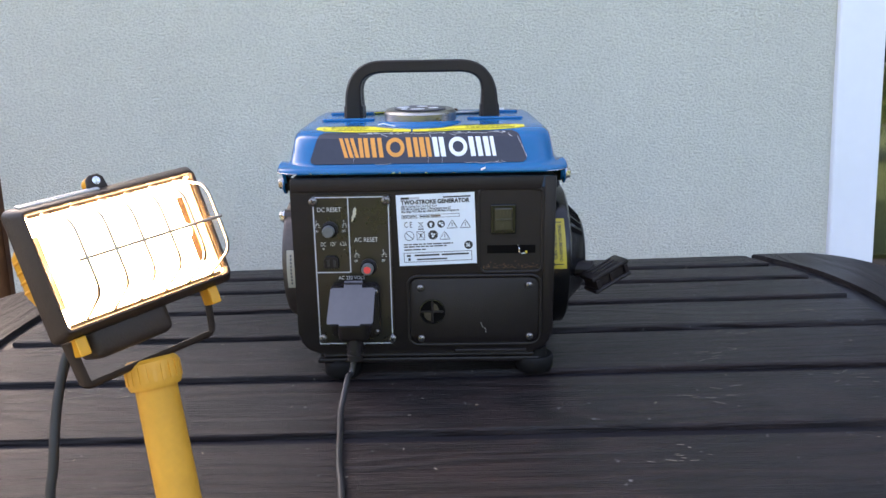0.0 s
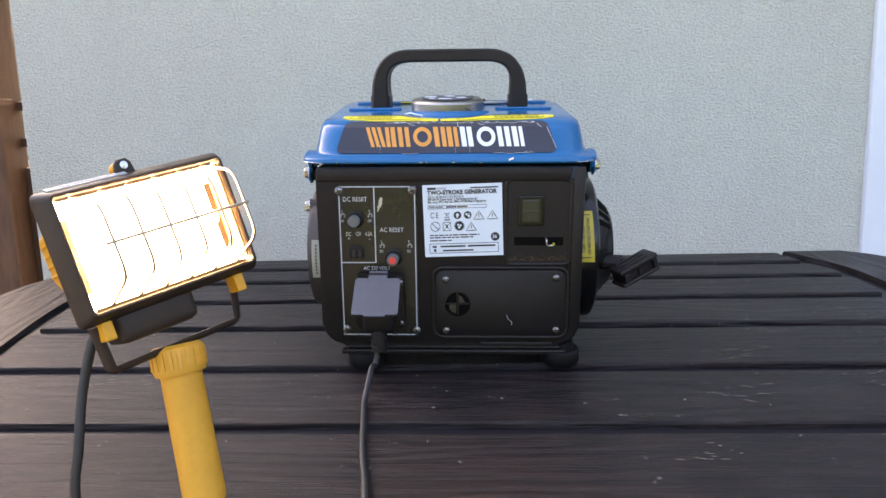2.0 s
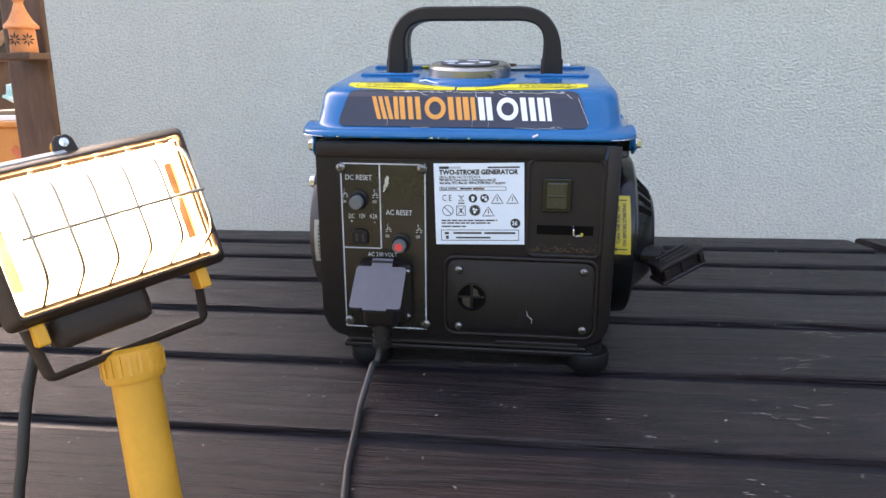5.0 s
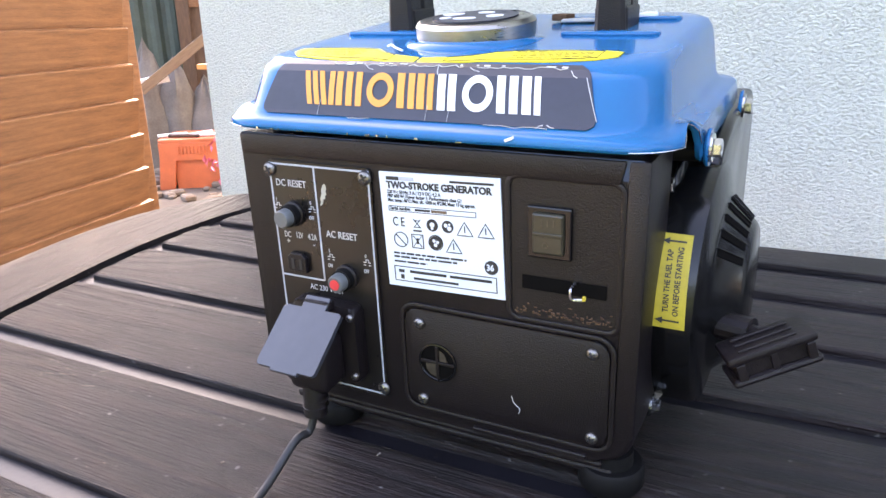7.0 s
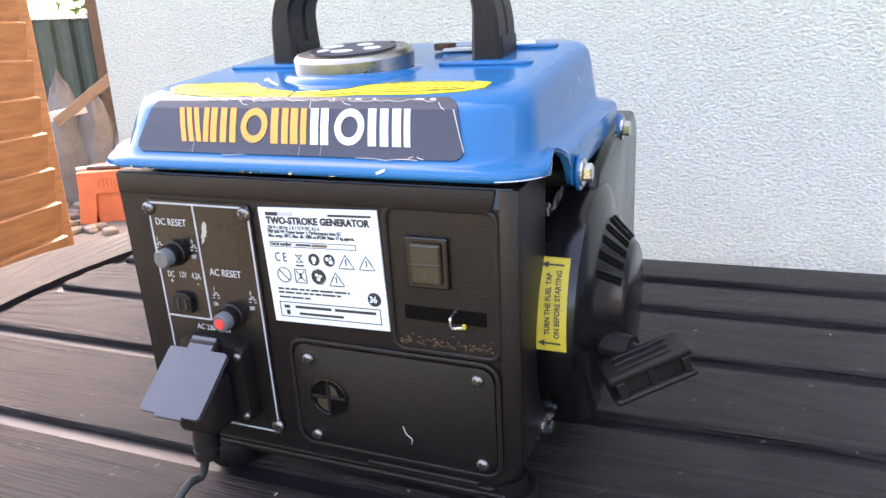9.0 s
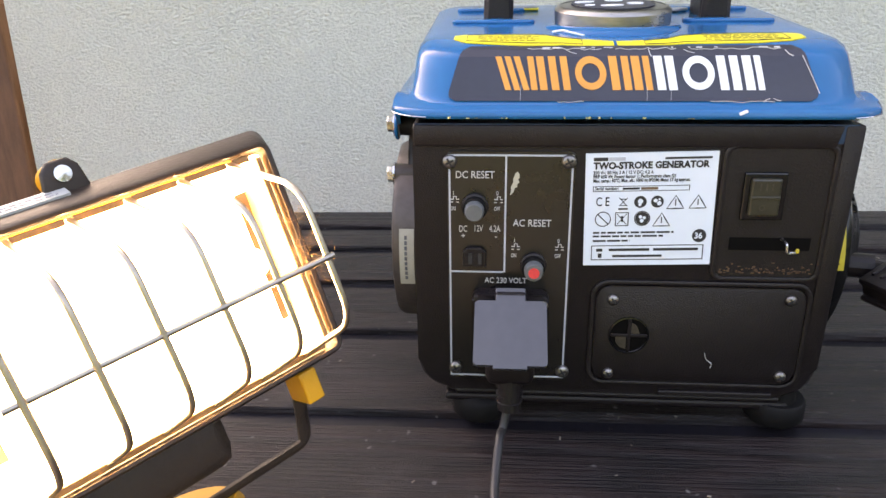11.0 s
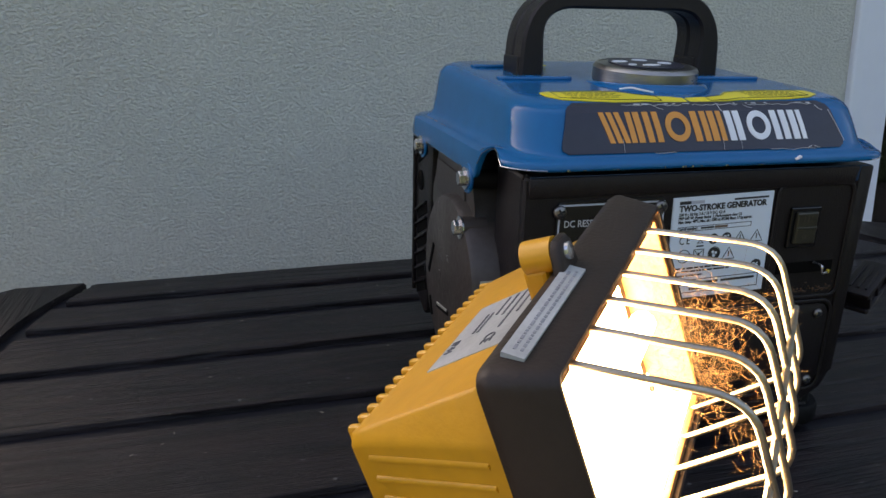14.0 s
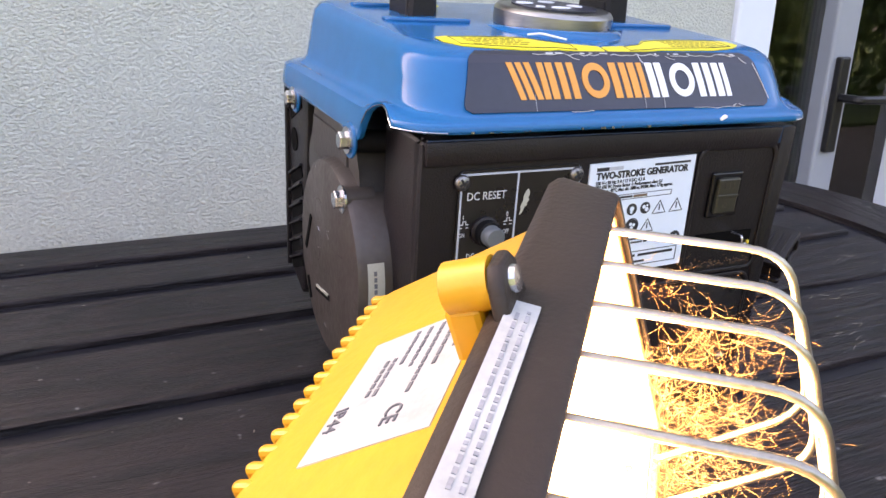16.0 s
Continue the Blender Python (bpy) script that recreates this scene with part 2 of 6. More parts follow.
AMBER = mat("smoky_rocker", (0.030, 0.027, 0.017), 0.3, spec=0.35, vary=0.2, scale=80, coat=0.1)
COVER = mat("slate_socket_cover", (0.040, 0.042, 0.050), 0.27, spec=0.7, vary=0.12, scale=15)
LAMP_YELLOW = mat("yellow_lamp_paint", (0.62, 0.29, 0.010), 0.42, vary=0.1, scale=18, bump=0.08, bscale=300)
LAMP_BLACK = mat("lamp_frame_black", (0.032, 0.0215, 0.0160), 0.5, spec=0.3, vary=0.15, scale=30, bump=0.12, bscale=700)
POLE_YELLOW = mat("yellow_pole_plastic", (0.62, 0.30, 0.028), 0.5, vary=0.08, scale=30)
CAGE = mat("cage_wire", (0.36, 0.32, 0.26), 0.36, metal=1.0, vary=0.15, scale=80)
GLOW = emit("hot_reflector", (1.0, 0.78, 0.46), 9.0)
CORD = mat("black_cord", (0.018, 0.017, 0.017), 0.5, vary=0.2, scale=50)
PVC = mat("white_pvc", (0.74, 0.76, 0.80), 0.3, vary=0.03, scale=4)
# greyer copy of the white PVC, with the stile's shade in its colour
PVC_SHADED = mat("shaded_white_pvc", (0.30, 0.31, 0.33), 0.35, vary=0.05, scale=4)
PANE = glass("window_glass")
GROUND = mat("paving_and_soil", (0.085, 0.068, 0.054), 0.95, second=(0.145, 0.120, 0.098), scale=3, bump=0.6, bscale=30)
LAWN = mat("lawn", (0.045, 0.075, 0.02), 0.95, second=(0.08, 0.11, 0.03), scale=6, bump=0.8, bscale=60)
SHED_WOOD = mat("orange_stained_wood", (0.105, 0.040, 0.014), 0.6, second=(0.215, 0.095, 0.038), scale=6, stretch=(1, 1, 11), bump=0.35, bscale=60)
DARK_WOOD = mat("dark_brown_timber", (0.045, 0.022, 0.012), 0.65, second=(0.085, 0.045, 0.026), scale=10, stretch=(6, 6, 1), bump=0.2, bscale=60)
PALE_WOOD = mat("pale_timber", (0.13, 0.082, 0.050), 0.7, second=(0.19, 0.125, 0.078), scale=9, stretch=(1, 8, 8))
TERRACOTTA = mat("terracotta", (0.46, 0.17, 0.06), 0.75, second=(0.6, 0.26, 0.11), scale=25, bump=0.15, bscale=200)
RED_PLASTIC = mat("orange_red_plastic", (0.52, 0.12, 0.045), 0.4, vary=0.12, scale=8)
OCHRE = mat("ochre_painted_wood", (0.50, 0.20, 0.04), 0.5, vary=0.12, scale=9)
TEAL_CLOTH = mat("teal_cloth", (0.05, 0.27, 0.24), 0.9, second=(0.45, 0.58, 0.58), scale=9, bump=0.4, bscale=40)
GREEN_METAL = mat("dark_green_sheet", (0.035, 0.055, 0.045), 0.5, vary=0.25, scale=4)
TARP = mat("grey_tarp", (0.085, 0.072, 0.064), 0.7, second=(0.145, 0.125, 0.112), scale=6, bump=0.4, bscale=14)
LEAF = mat("leaf_green", (0.035, 0.075, 0.012), 0.6, second=(0.10, 0.15, 0.03), scale=12)
BLOOM = mat("flower_pink", (0.45, 0.05, 0.13), 0.6, second=(0.6, 0.14, 0.2), scale=20)
# dusty web; the lamp's orange light is put into its colour
WEB = mat("lamp_tinted_dusty_web", (0.34, 0.19, 0.08), 0.8, vary=0.2, scale=60)
BAKED = mat("heat_browned_metal", (0.36, 0.19, 0.075), 0.45, metal=0.4, second=(0.22, 0.10, 0.035), scale=90, bump=0.3, bscale=300)
OLD_PAPER = mat("worn_paper_label", (0.46, 0.46, 0.44), 0.5, second=(0.33, 0.33, 0.315), scale=70)
WEB_PALE = mat("pale_husk", (0.30, 0.26, 0.21), 0.8, vary=0.3, scale=200)
STRIP_INK = mat("smudged_print", (0.26, 0.26, 0.27), 0.6, vary=0.3, scale=150)
FADED_INK = mat("faded_ink", (0.11, 0.11, 0.12), 0.6, vary=0.3, scale=150)
PALE_STONE = mat("pale_rubble", (0.14, 0.10, 0.075), 0.9, second=(0.21, 0.165, 0.13), scale=9, bump=0.4, bscale=80)
# near-black colour stands in for the dimness of the room indoors
INTERIOR = mat("room_shade_dark", (0.022, 0.022, 0.021), 0.8, vary=0.2, scale=2)
HINGE_DARK = mat("dark_bronze", (0.03, 0.028, 0.027), 0.35, metal=0.6, vary=0.1, scale=40)


# ---- mesh helpers ----
def part(name, bm, material, parent=None, label="", m=None, smooth=None):
    me = bpy.data.meshes.new(name)
    bmesh.ops.recalc_face_normals(bm, faces=bm.faces)
    bm.to_mesh(me)
    bm.free()
    me.materials.append(material)
    if smooth is not None:
        me.polygons.foreach_set("use_smooth", [True] * len(me.polygons))
        me.set_sharp_from_angle(angle=radians(smooth))
    ob = new(name, me)
    if m is not None:
        ob.matrix_basis = m
    if parent is not None:
        ob.parent = parent
    if label:
        tagged(ob, label)
    return ob


def root(name, m, label, category, group="", kind=""):
    ob = new(name)
    ob.empty_display_size = 0.05
    ob.matrix_basis = m
    return tagged(ob, label, category, group, kind)


def box(x0, x1, y0, y1, z0, z1, bevel=0.0, seg=2, bm=None, m=None):
    own = bmesh.new()
    vs = [own.verts.new((x, y, z)) for x in (x0, x1) for y in (y0, y1) for z in (z0, z1)]
    for f in ((0, 1, 3, 2), (4, 6, 7, 5), (0, 4, 5, 1), (2, 3, 7, 6), (0, 2, 6, 4), (1, 5, 7, 3)):
        own.faces.new([vs[i] for i in f])
    if bevel:
        bmesh.ops.bevel(own, geom=own.edges[:], offset=bevel, segments=seg, affect="EDGES", profile=0.5)
    if m is not None:
        bmesh.ops.transform(own, matrix=m, verts=own.verts)
    return own if bm is None else join(bm, own)


def join(bm, other):
    me = bpy.data.meshes.new("tmp")
    other.to_mesh(me)
    other.free()
    bm.from_mesh(me)
    bpy.data.meshes.remove(me)
    return bm


def rrect(x0, x1, z0, z1, r, n=6):
    """Rounded rectangle outline, counter-clockwise."""
    pts = []
    for cx, cz, a in ((x1 - r, z0 + r, -90), (x1 - r, z1 - r, 0), (x0 + r, z1 - r, 90), (x0 + r, z0 + r, 180)):
        for i in range(n + 1):
            q = radians(a + 90 * i / n)
            pts.append((cx + r * math.cos(q), cz + r * math.sin(q)))
    return pts


def prism(pts, d0, d1, axis="y", bevel=0.0, seg=2, m=None):
    """Outline pts (u, v) pushed from d0 to d1 along an axis: y gives (u, d, v), x gives (d, u, v), z gives (u, v, d)."""
    bm = bmesh.new()
    put = {"y": lambda u, v, d: (u, d, v), "x": lambda u, v, d: (d, u, v), "z": lambda u, v, d: (u, v, d)}[axis]
    lo = [bm.verts.new(put(u, v, d0)) for u, v in pts]
    hi = [bm.verts.new(put(u, v, d1)) for u, v in pts]
    k = len(pts)
    bm.faces.new(lo[::-1])
    top = bm.faces.new(hi)
    for i in range(k):
        bm.faces.new((lo[i], lo[(i + 1) % k], hi[(i + 1) % k], hi[i]))
    if bevel:
        bmesh.ops.bevel(bm, geom=[e for e in bm.edges if len(e.link_faces) == 2 and any(len(f.verts) == k for f in e.link_faces)], offset=bevel, segments=seg, affect="EDGES", profile=0.5)
    if m is not None:
        bmesh.ops.transform(bm, matrix=m, verts=bm.verts)
    return bm


def lathe(profile, n=32, m=None, bm=None, arc=None):
    """Profile of (radius, height) turned round z."""
    own = bmesh.new()
    rings = []
    for r, z in profile:
        if r < 1e-6:
            rings.append([own.verts.new((0, 0, z))])
        else:
            rings.append([own.verts.new((r * math.cos(2 * math.pi * i / n), r * math.sin(2 * math.pi * i / n), z)) for i in range(n)])
    for a, b in zip(rings, rings[1:]):
        for i in range(n):
            j = (i + 1) % n
            if len(a) == 1 and len(b) > 1:
                own.faces.new((a[0], b[i], b[j]))
            elif len(b) == 1 and len(a) > 1:
                own.faces.new((a[i], a[j], b[0]))
            elif len(a) > 1:
                own.faces.new((a[i], a[j], b[j], b[i]))
    if m is not None:
        bmesh.ops.transform(own, matrix=m, verts=own.verts)
    return own if bm is None else join(bm, own)


def tube(points, r, n=10, bm=None, closed=False, ry=None):
    """A round bar along points; ry: another radius across, for flat bars."""
    own = bmesh.new()
    pts = [Vector(p) for p in points]
    rings = []
    side = None
    for i, p in enumerate(pts):
        a = pts[i - 1] if (i or closed) else pts[i]
        b = pts[(i + 1) % len(pts)] if (i < len(pts) - 1 or closed) else pts[i]
        d = (b - a).normalized()
        if side is None:
            side = d.orthogonal().normalized()
        side = (side - d * side.dot(d)).normalized()
        up = d.cross(side)
        rings.append([own.verts.new(p + side * (r * math.cos(2 * math.pi * k / n)) + up * ((ry or r) * math.sin(2 * math.pi * k / n))) for k in range(n)])
    pairs = list(zip(rings, rings[1:])) + ([(rings[-1], rings[0])] if closed else [])
    for a, b in pairs:
        for k in range(n):
            own.faces.new((a[k], a[(k + 1) % n], b[(k + 1) % n], b[k]))
    if not closed:
        own.faces.new(rings[0][::-1])
        own.faces.new(rings[-1])
    return own if bm is None else join(bm, own)


def smooth_path(points, steps=8):
    """Catmull-Rom through the points."""
    p = [Vector(q) for q in points]
    p = [p[0] * 2 - p[1]] + p + [p[-1] * 2 - p[-2]]
    out = []
    for i in range(1, len(p) - 2):
        for k in range(steps):
            t = k / steps
            a, b, c, d = p[i - 1:i + 3]
            out.append(0.5 * ((2 * b) + (c - a) * t + (2 * a - 5 * b + 4 * c - d) * t * t + (3 * b - a - 3 * c + d) * t ** 3))
    out.append(p[-2])
    return out


def bend(points, r, n=6):
    """A polyline with rounded inner corners."""
    p = [Vector(q) for q in points]
    out = [p[0]]
    for a, b, c in zip(p, p[1:], p[2:]):
        u, v = (a - b).normalized(), (c - b).normalized()
        s, e = b + u * r, b + v * r
        for i in range(n + 1):
            t = i / n
            out.append(s * (1 - t) ** 2 + b * 2 * t * (1 - t) + e * t * t)
    out.append(p[-1])
    return out


def text(body, size, material, parent, m, name="lettering", thick=0.00015, bold=0.0, squeeze=1.0, align="LEFT"):
    """Raised printed letters, as a mesh; they lie in the xy plane of m."""
    cu = bpy.data.curves.new("tmp_text", "FONT")
    cu.body, cu.size, cu.extrude, cu.offset = body, size, thick, bold
    cu.align_x = align
    cu.resolution_u = 3
    ob = bpy.data.objects.new("tmp_text", cu)
    scene.collection.objects.link(ob)
    me = bpy.data.meshes.new_from_object(ob.evaluated_get(bpy.context.evaluated_depsgraph_get()))
    bpy.data.objects.remove(ob)
    me.transform(Matrix.Diagonal((squeeze, 1, 1, 1)))
    me.materials.clear()
    me.materials.append(material)
    out = new(name, me)
    out.parent = parent
    out.matrix_basis = m
    return out


def plate(pts, y, material, parent, name, thick=0.0004, label="", bevel=0.0):
    """A thin plate on the front (normal -y) with outline pts in x, z."""
    return part(name, prism(pts, y - thick, y, bevel=bevel), material, parent, label)


def rect(x0, x1, z0, z1):
    return [(x0, z0), (x1, z0), (x1, z1), (x0, z1)]


AX = {"x": Matrix.Rotation(radians(90), 4, "Y"), "-x": Matrix.Rotation(radians(-90), 4, "Y"), "-y": Matrix.Rotation(radians(90), 4, "X"), "z": Matrix.Identity(4)}


def at(x, y, z, axis="z"):
    return Matrix.Translation((x, y, z)) @ AX[axis]

# ---- large structure ----
tagged(part("ground", box(-40, 40, -60, 60, -0.3, 0.0), GROUND), "sandy paved garden ground with soil and gravel", "ground", kind="structure")
tagged(part("lawn", box(-30, 30, -40, -2.2, 0.0, 0.03), LAWN), "mown green lawn behind the terrace", "lawn", kind="structure")
WALL_Y = 1.373
CORNER_X = -0.82
bm = box(CORNER_X, 0.718, WALL_Y, WALL_Y + 0.36, 0, 5.6)
box(0.718, 2.35, WALL_Y, WALL_Y + 0.36, 2.12, 5.6, bm=bm)
box(2.35, 9.0, WALL_Y, WALL_Y + 0.36, 0, 5.6, bm=bm)
tagged(part("wall_south", bm, STUCCO), "pale cream roughcast rendered house wall", "wall", kind="structure")
tagged(part("wall_west", box(CORNER_X, CORNER_X + 0.36, WALL_Y + 0.36, 9, 0, 5.6), STUCCO), "pale rendered side wall of the house", "wall", kind="structure")
tagged(part("roof", box(-1.0, 9.2, WALL_Y - 0.2, 9.2, 5.6, 5.9), DARK_WOOD), "dark flat roof of the house", "roof", kind="structure")
# plain room shell added behind the glass; its dimness is in the colour
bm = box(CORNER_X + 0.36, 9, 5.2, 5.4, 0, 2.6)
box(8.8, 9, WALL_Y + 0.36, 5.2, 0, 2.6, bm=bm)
tagged(part("wall_room", bm, INTERIOR), "plain wall inside the room, coloured near black for dimness", "wall", kind="structure")
tagged(part("ceiling", box(CORNER_X + 0.36, 9, WALL_Y + 0.36, 5.4, 2.6, 2.7), INTERIOR), "room ceiling, coloured near black for dimness", "ceiling", kind="structure")


# ---- glazed terrace door ----
def glazed_door():
    d = root("door_1", pose(0, 0, 0), "white plastic terrace door with dark reflecting glass panes", "door", kind="structure")
    y0, y1 = WALL_Y - 0.012, WALL_Y + 0.075
    part("door_frame", box(0.718, 0.80, y0, y1, 0.0, 2.12, 0.004), PVC, d)
    part("door_frame", box(2.27, 2.35, y0, y1, 0.0, 2.12, 0.004), PVC, d)
    part("door_frame", box(0.80, 2.27, y0, y1, 2.05, 2.12, 0.004), PVC, d)
    for x0, x1, st, sr in ((0.801, 1.038, 0.0, 0.062), (1.041, 1.216, 0.0, 0.0), (1.218, 2.268, 0.08, 0.08)):
        leaf = part("door_leaf", box(x0 + st, x1 - sr, y0 + 0.022, y1 - 0.007, 0.03, 0.12, 0.004), PVC, d)
        if st:
            part("stile", box(x0, x0 + st, y0 + 0.02, y1 - 0.005, 0.03, 2.045, 0.005), PVC, leaf)
        if sr:
            # the near stile takes the greyed PVC, so its shade is painted
            part("stile", box(x1 - sr, x1, y0 + 0.02, y1 - 0.005, 0.03, 2.045, 0.005), PVC_SHADED if x1 < 1.2 else PVC, leaf)
        part("rail", box(x0 + st, x1 - sr, y0 + 0.022, y1 - 0.007, 1.97, 2.045, 0.004), PVC, leaf)
        g = part("pane", box(x0 + st, x1 - sr, y0 + 0.05, y0 + 0.06, 0.12, 1.97), PANE, leaf)
        g.visible_shadow = False
    part("handle_plate", box(0.990, 1.016, y0 + 0.006, y0 + 0.021, 0.76, 0.94, 0.004), HINGE_DARK, leaf, "dark handle plate")
    part("handle", tube(bend([(1.003, y0 + 0.012, 0.865), (1.003, y0 - 0.035, 0.865), (1.108, y0 - 0.035, 0.862)], 0.012), 0.008), HINGE_DARK, leaf, "dark metal lever handle")


glazed_door()

# ---- table ----
# The table slopes up towards the house: TABLE_M tilts its own level frame.
TOP = 0.75
TABLE_M = Matrix.Translation((0, 0.72, 0.7551)) @ Matrix.Rotation(math.atan(0.0695), 4, "X") @ Matrix.Rotation(0.0018, 4, "Y") @ Matrix.Translation((0, -0.72, -TOP))
GAP = 0.019
LINES = [0.598, 0.726, 0.849, 0.953, 1.045, 1.116]
FRONT, BACK = 0.487, 1.174


def deck_z(x, y):
    """Height of the table top in the world."""
    return 0.7551 - 0.0018 * x + 0.0695 * (y - 0.72)


def curve(nodes):
    """Smooth x over y through a few nodes (y, x)."""
    p = smooth_path([(x, y, 0) for y, x in nodes], 8)
    ys, xs = [q.y for q in p], [q.x for q in p]
    return lambda y: float(np.interp(y, ys, xs))


plank_l = curve([(0.45, -0.435), (0.55, -0.458), (0.64, -0.476), (0.73, -0.493), (0.85, -0.506), (0.965, -0.514), (1.04, -0.507), (1.10, -0.492), (1.20, -0.448)])
end_l = curve([(0.45, -0.457), (0.55, -0.478), (0.67, -0.497), (0.73, -0.506), (0.81, -0.517), (0.89, -0.528), (0.97, -0.531), (1.04, -0.523), (1.10, -0.508), (1.20, -0.462)])
outer_l = curve([(0.45, -0.535), (0.55, -0.572), (0.66, -0.607), (0.75, -0.628), (0.85, -0.643), (0.93, -0.650), (1.01, -0.647), (1.06, -0.634), (1.12, -0.602), (1.20, -0.548)])
plank_r = curve([(0.45, 0.455), (0.60, 0.500), (0.75, 0.532), (0.895, 0.547), (0.964, 0.550), (1.047, 0.543), (1.108, 0.520), (1.20, 0.478)])
end_r = curve([(0.45, 0.478), (0.60, 0.524), (0.75, 0.558), (0.927, 0.577), (1.01, 0.574), (1.079, 0.560), (1.127, 0.536), (1.20, 0.496)])
outer_r = curve([(0.45, 0.570), (0.60, 0.625), (0.75, 0.660), (0.90, 0.678), (1.00, 0.678), (1.084, 0.663), (1.144, 0.636), (1.20, 0.600)])


def table():
    t = root("garden_table", TABLE_M, "dark brown wood-look resin garden table with grooved planks", "table")
    ys = np.linspace(FRONT + 0.02, BACK - 0.02, 14)
    part("underframe", prism([(end_l(y) - 0.05, y) for y in ys] + [(end_r(y) + 0.05, y) for y in ys[::-1]], TOP - 0.04, TOP - 0.0068, "z"), TABLE_BASE, t)
    rng = random.Random(15)
    edges = [FRONT] + LINES + [BACK]
    for i, (a, b) in enumerate(zip(edges, edges[1:])):
        y0 = a + (GAP / 2 if i else 0)
        y1 = b - (GAP / 2 if i < len(edges) - 2 else 0)
        ys = np.linspace(y0, y1, 9)
        # slightly ragged plank ends, as moulded
        pts = [(plank_l(y) + rng.uniform(-0.0012, 0.0012), y) for y in ys[::-1]] + [(plank_r(y) + rng.uniform(-0.0012, 0.0012), y) for y in ys]
        part("plank", prism(pts, TOP - 0.03, TOP, "z", bevel=0.0022), TABLE, t)
    for seam, outer in ((end_l, outer_l), (end_r, outer_r)):
        ys = list(np.linspace(FRONT + 0.004, BACK + 0.006, 30))
        inner = [(seam(y), y) for y in ys]
        rim = []
        for y in ys:
            q = 1.0
            for e in (FRONT + 0.004, BACK + 0.006):
                d = abs(y - e)
                if d < 0.03:
                    q *= math.sqrt(max(0.0, 1 - ((0.03 - d) / 0.03) ** 2)) * 0.2 + 0.8
            rim.append((seam(y) + (outer(y) - seam(y)) * q, y))
        part("end_board", prism(inner + rim[::-1], TOP - 0.032, TOP + 0.001, "z", bevel=0.004), END_BOARD, t)
    for x in (-0.42, 0.46):
        for y in (FRONT + 0.09, BACK - 0.10):
            foot = -0.0051 - 0.0695 * (y - 0.72) - 0.004
            part("leg", box(x - 0.035, x + 0.035, y - 0.035, y + 0.035, foot, TOP - 0.036, 0.008), TABLE_BASE, t)
    # moulded maker's badge: plain oval ring with slanted bars
    bx, by = -0.427, 0.515
    ring = [(bx + 0.034 * (1 if math.cos(q) > 0 else -1) * abs(math.cos(q)) ** 0.6 + 0.010 * math.cos(q), by + 0.0150 * math.sin(q), TOP + 0.0004) for q in np.linspace(0, 2 * math.pi, 41)[:-1]]
    badge = part("moulded_badge", tube(ring, 0.0014, 6, closed=True), TABLE, t, "raised oval moulded in the plank", smooth=60)
    for k in range(5):
        x = bx - 0.030 + k * 0.0125
        part("bar", tube([(x, by - 0.0065, TOP + 0.0002), (x + 0.003, by, TOP + 0.0005), (x + 0.0055, by + 0.0065, TOP + 0.0002)], 0.0016, 6), TABLE, badge, smooth=60)


table()


def table_litter():
    """Pale seeds and crumbs scattered over the planks."""
    rng = random.Random(77)
    bm = bmesh.new()
    for _ in range(110):
        x, y = rng.uniform(-0.47, 0.52), rng.uniform(FRONT + 0.03, BACK - 0.03)
        if min(abs(y - q) for q in LINES) < 0.016:
            continue
        a = rng.uniform(0, 6.28)
        w = rng.uniform(0.0005, 0.0015)
        box(-w, w, -w * 0.35, w * 0.35, 0, w * 0.4, bm=bm, m=Matrix.Translation((x, y, TOP + 0.0001)) @ Matrix.Rotation(a, 4, "Z"))
    # short pale scuffs along the grain
    for cx, cy in ((0.30, 0.76), (0.38, 0.83), (0.43, 0.70), (0.27, 0.66), (0.47, 0.90), (-0.33, 0.70), (0.22, 0.55)):
        for _ in range(9):
            x, y = cx + rng.gauss(0, 0.022), cy + rng.gauss(0, 0.009)
            if min(abs(y - q) for q in LINES) < 0.014:
                continue
            w = rng.uniform(0.0015, 0.006)
            box(-w, w, -0.00022, 0.00022, 0, 0.00018, bm=bm, m=Matrix.Translation((x, y, TOP + 0.0001)) @ Matrix.Rotation(rng.gauss(0, 0.35), 4, "Z"))
    tagged(part("crumbs", bm, WEB_PALE, m=TABLE_M), "pale crumbs and seed husks on the table", "crumbs", kind="stuff")


table_litter()

# ---- generator ----
GEN = pose(0.0069, 0.7217, 0.7532, 3.5, 1.2, 0.9)
CX = -0.001


def foot_bottom(x, y):
    """Local height at which a foot at x, y meets the table top."""
    z = 0.0
    for _ in range(4):
        p = GEN @ Vector((x, y, z))
        z -= p.z - deck_z(p.x, p.y) - 0.0003
    return z


def front_y(z):
    """How far back the tank's front face lies at height z."""
    return float(np.interp(z, [0.2155, 0.222, 0.2335, 0.243, 0.2468, 0.2495, 0.251], [-0.0042, 0.0004, 0.0060, 0.0115, 0.0155, 0.0212, 0.030]))


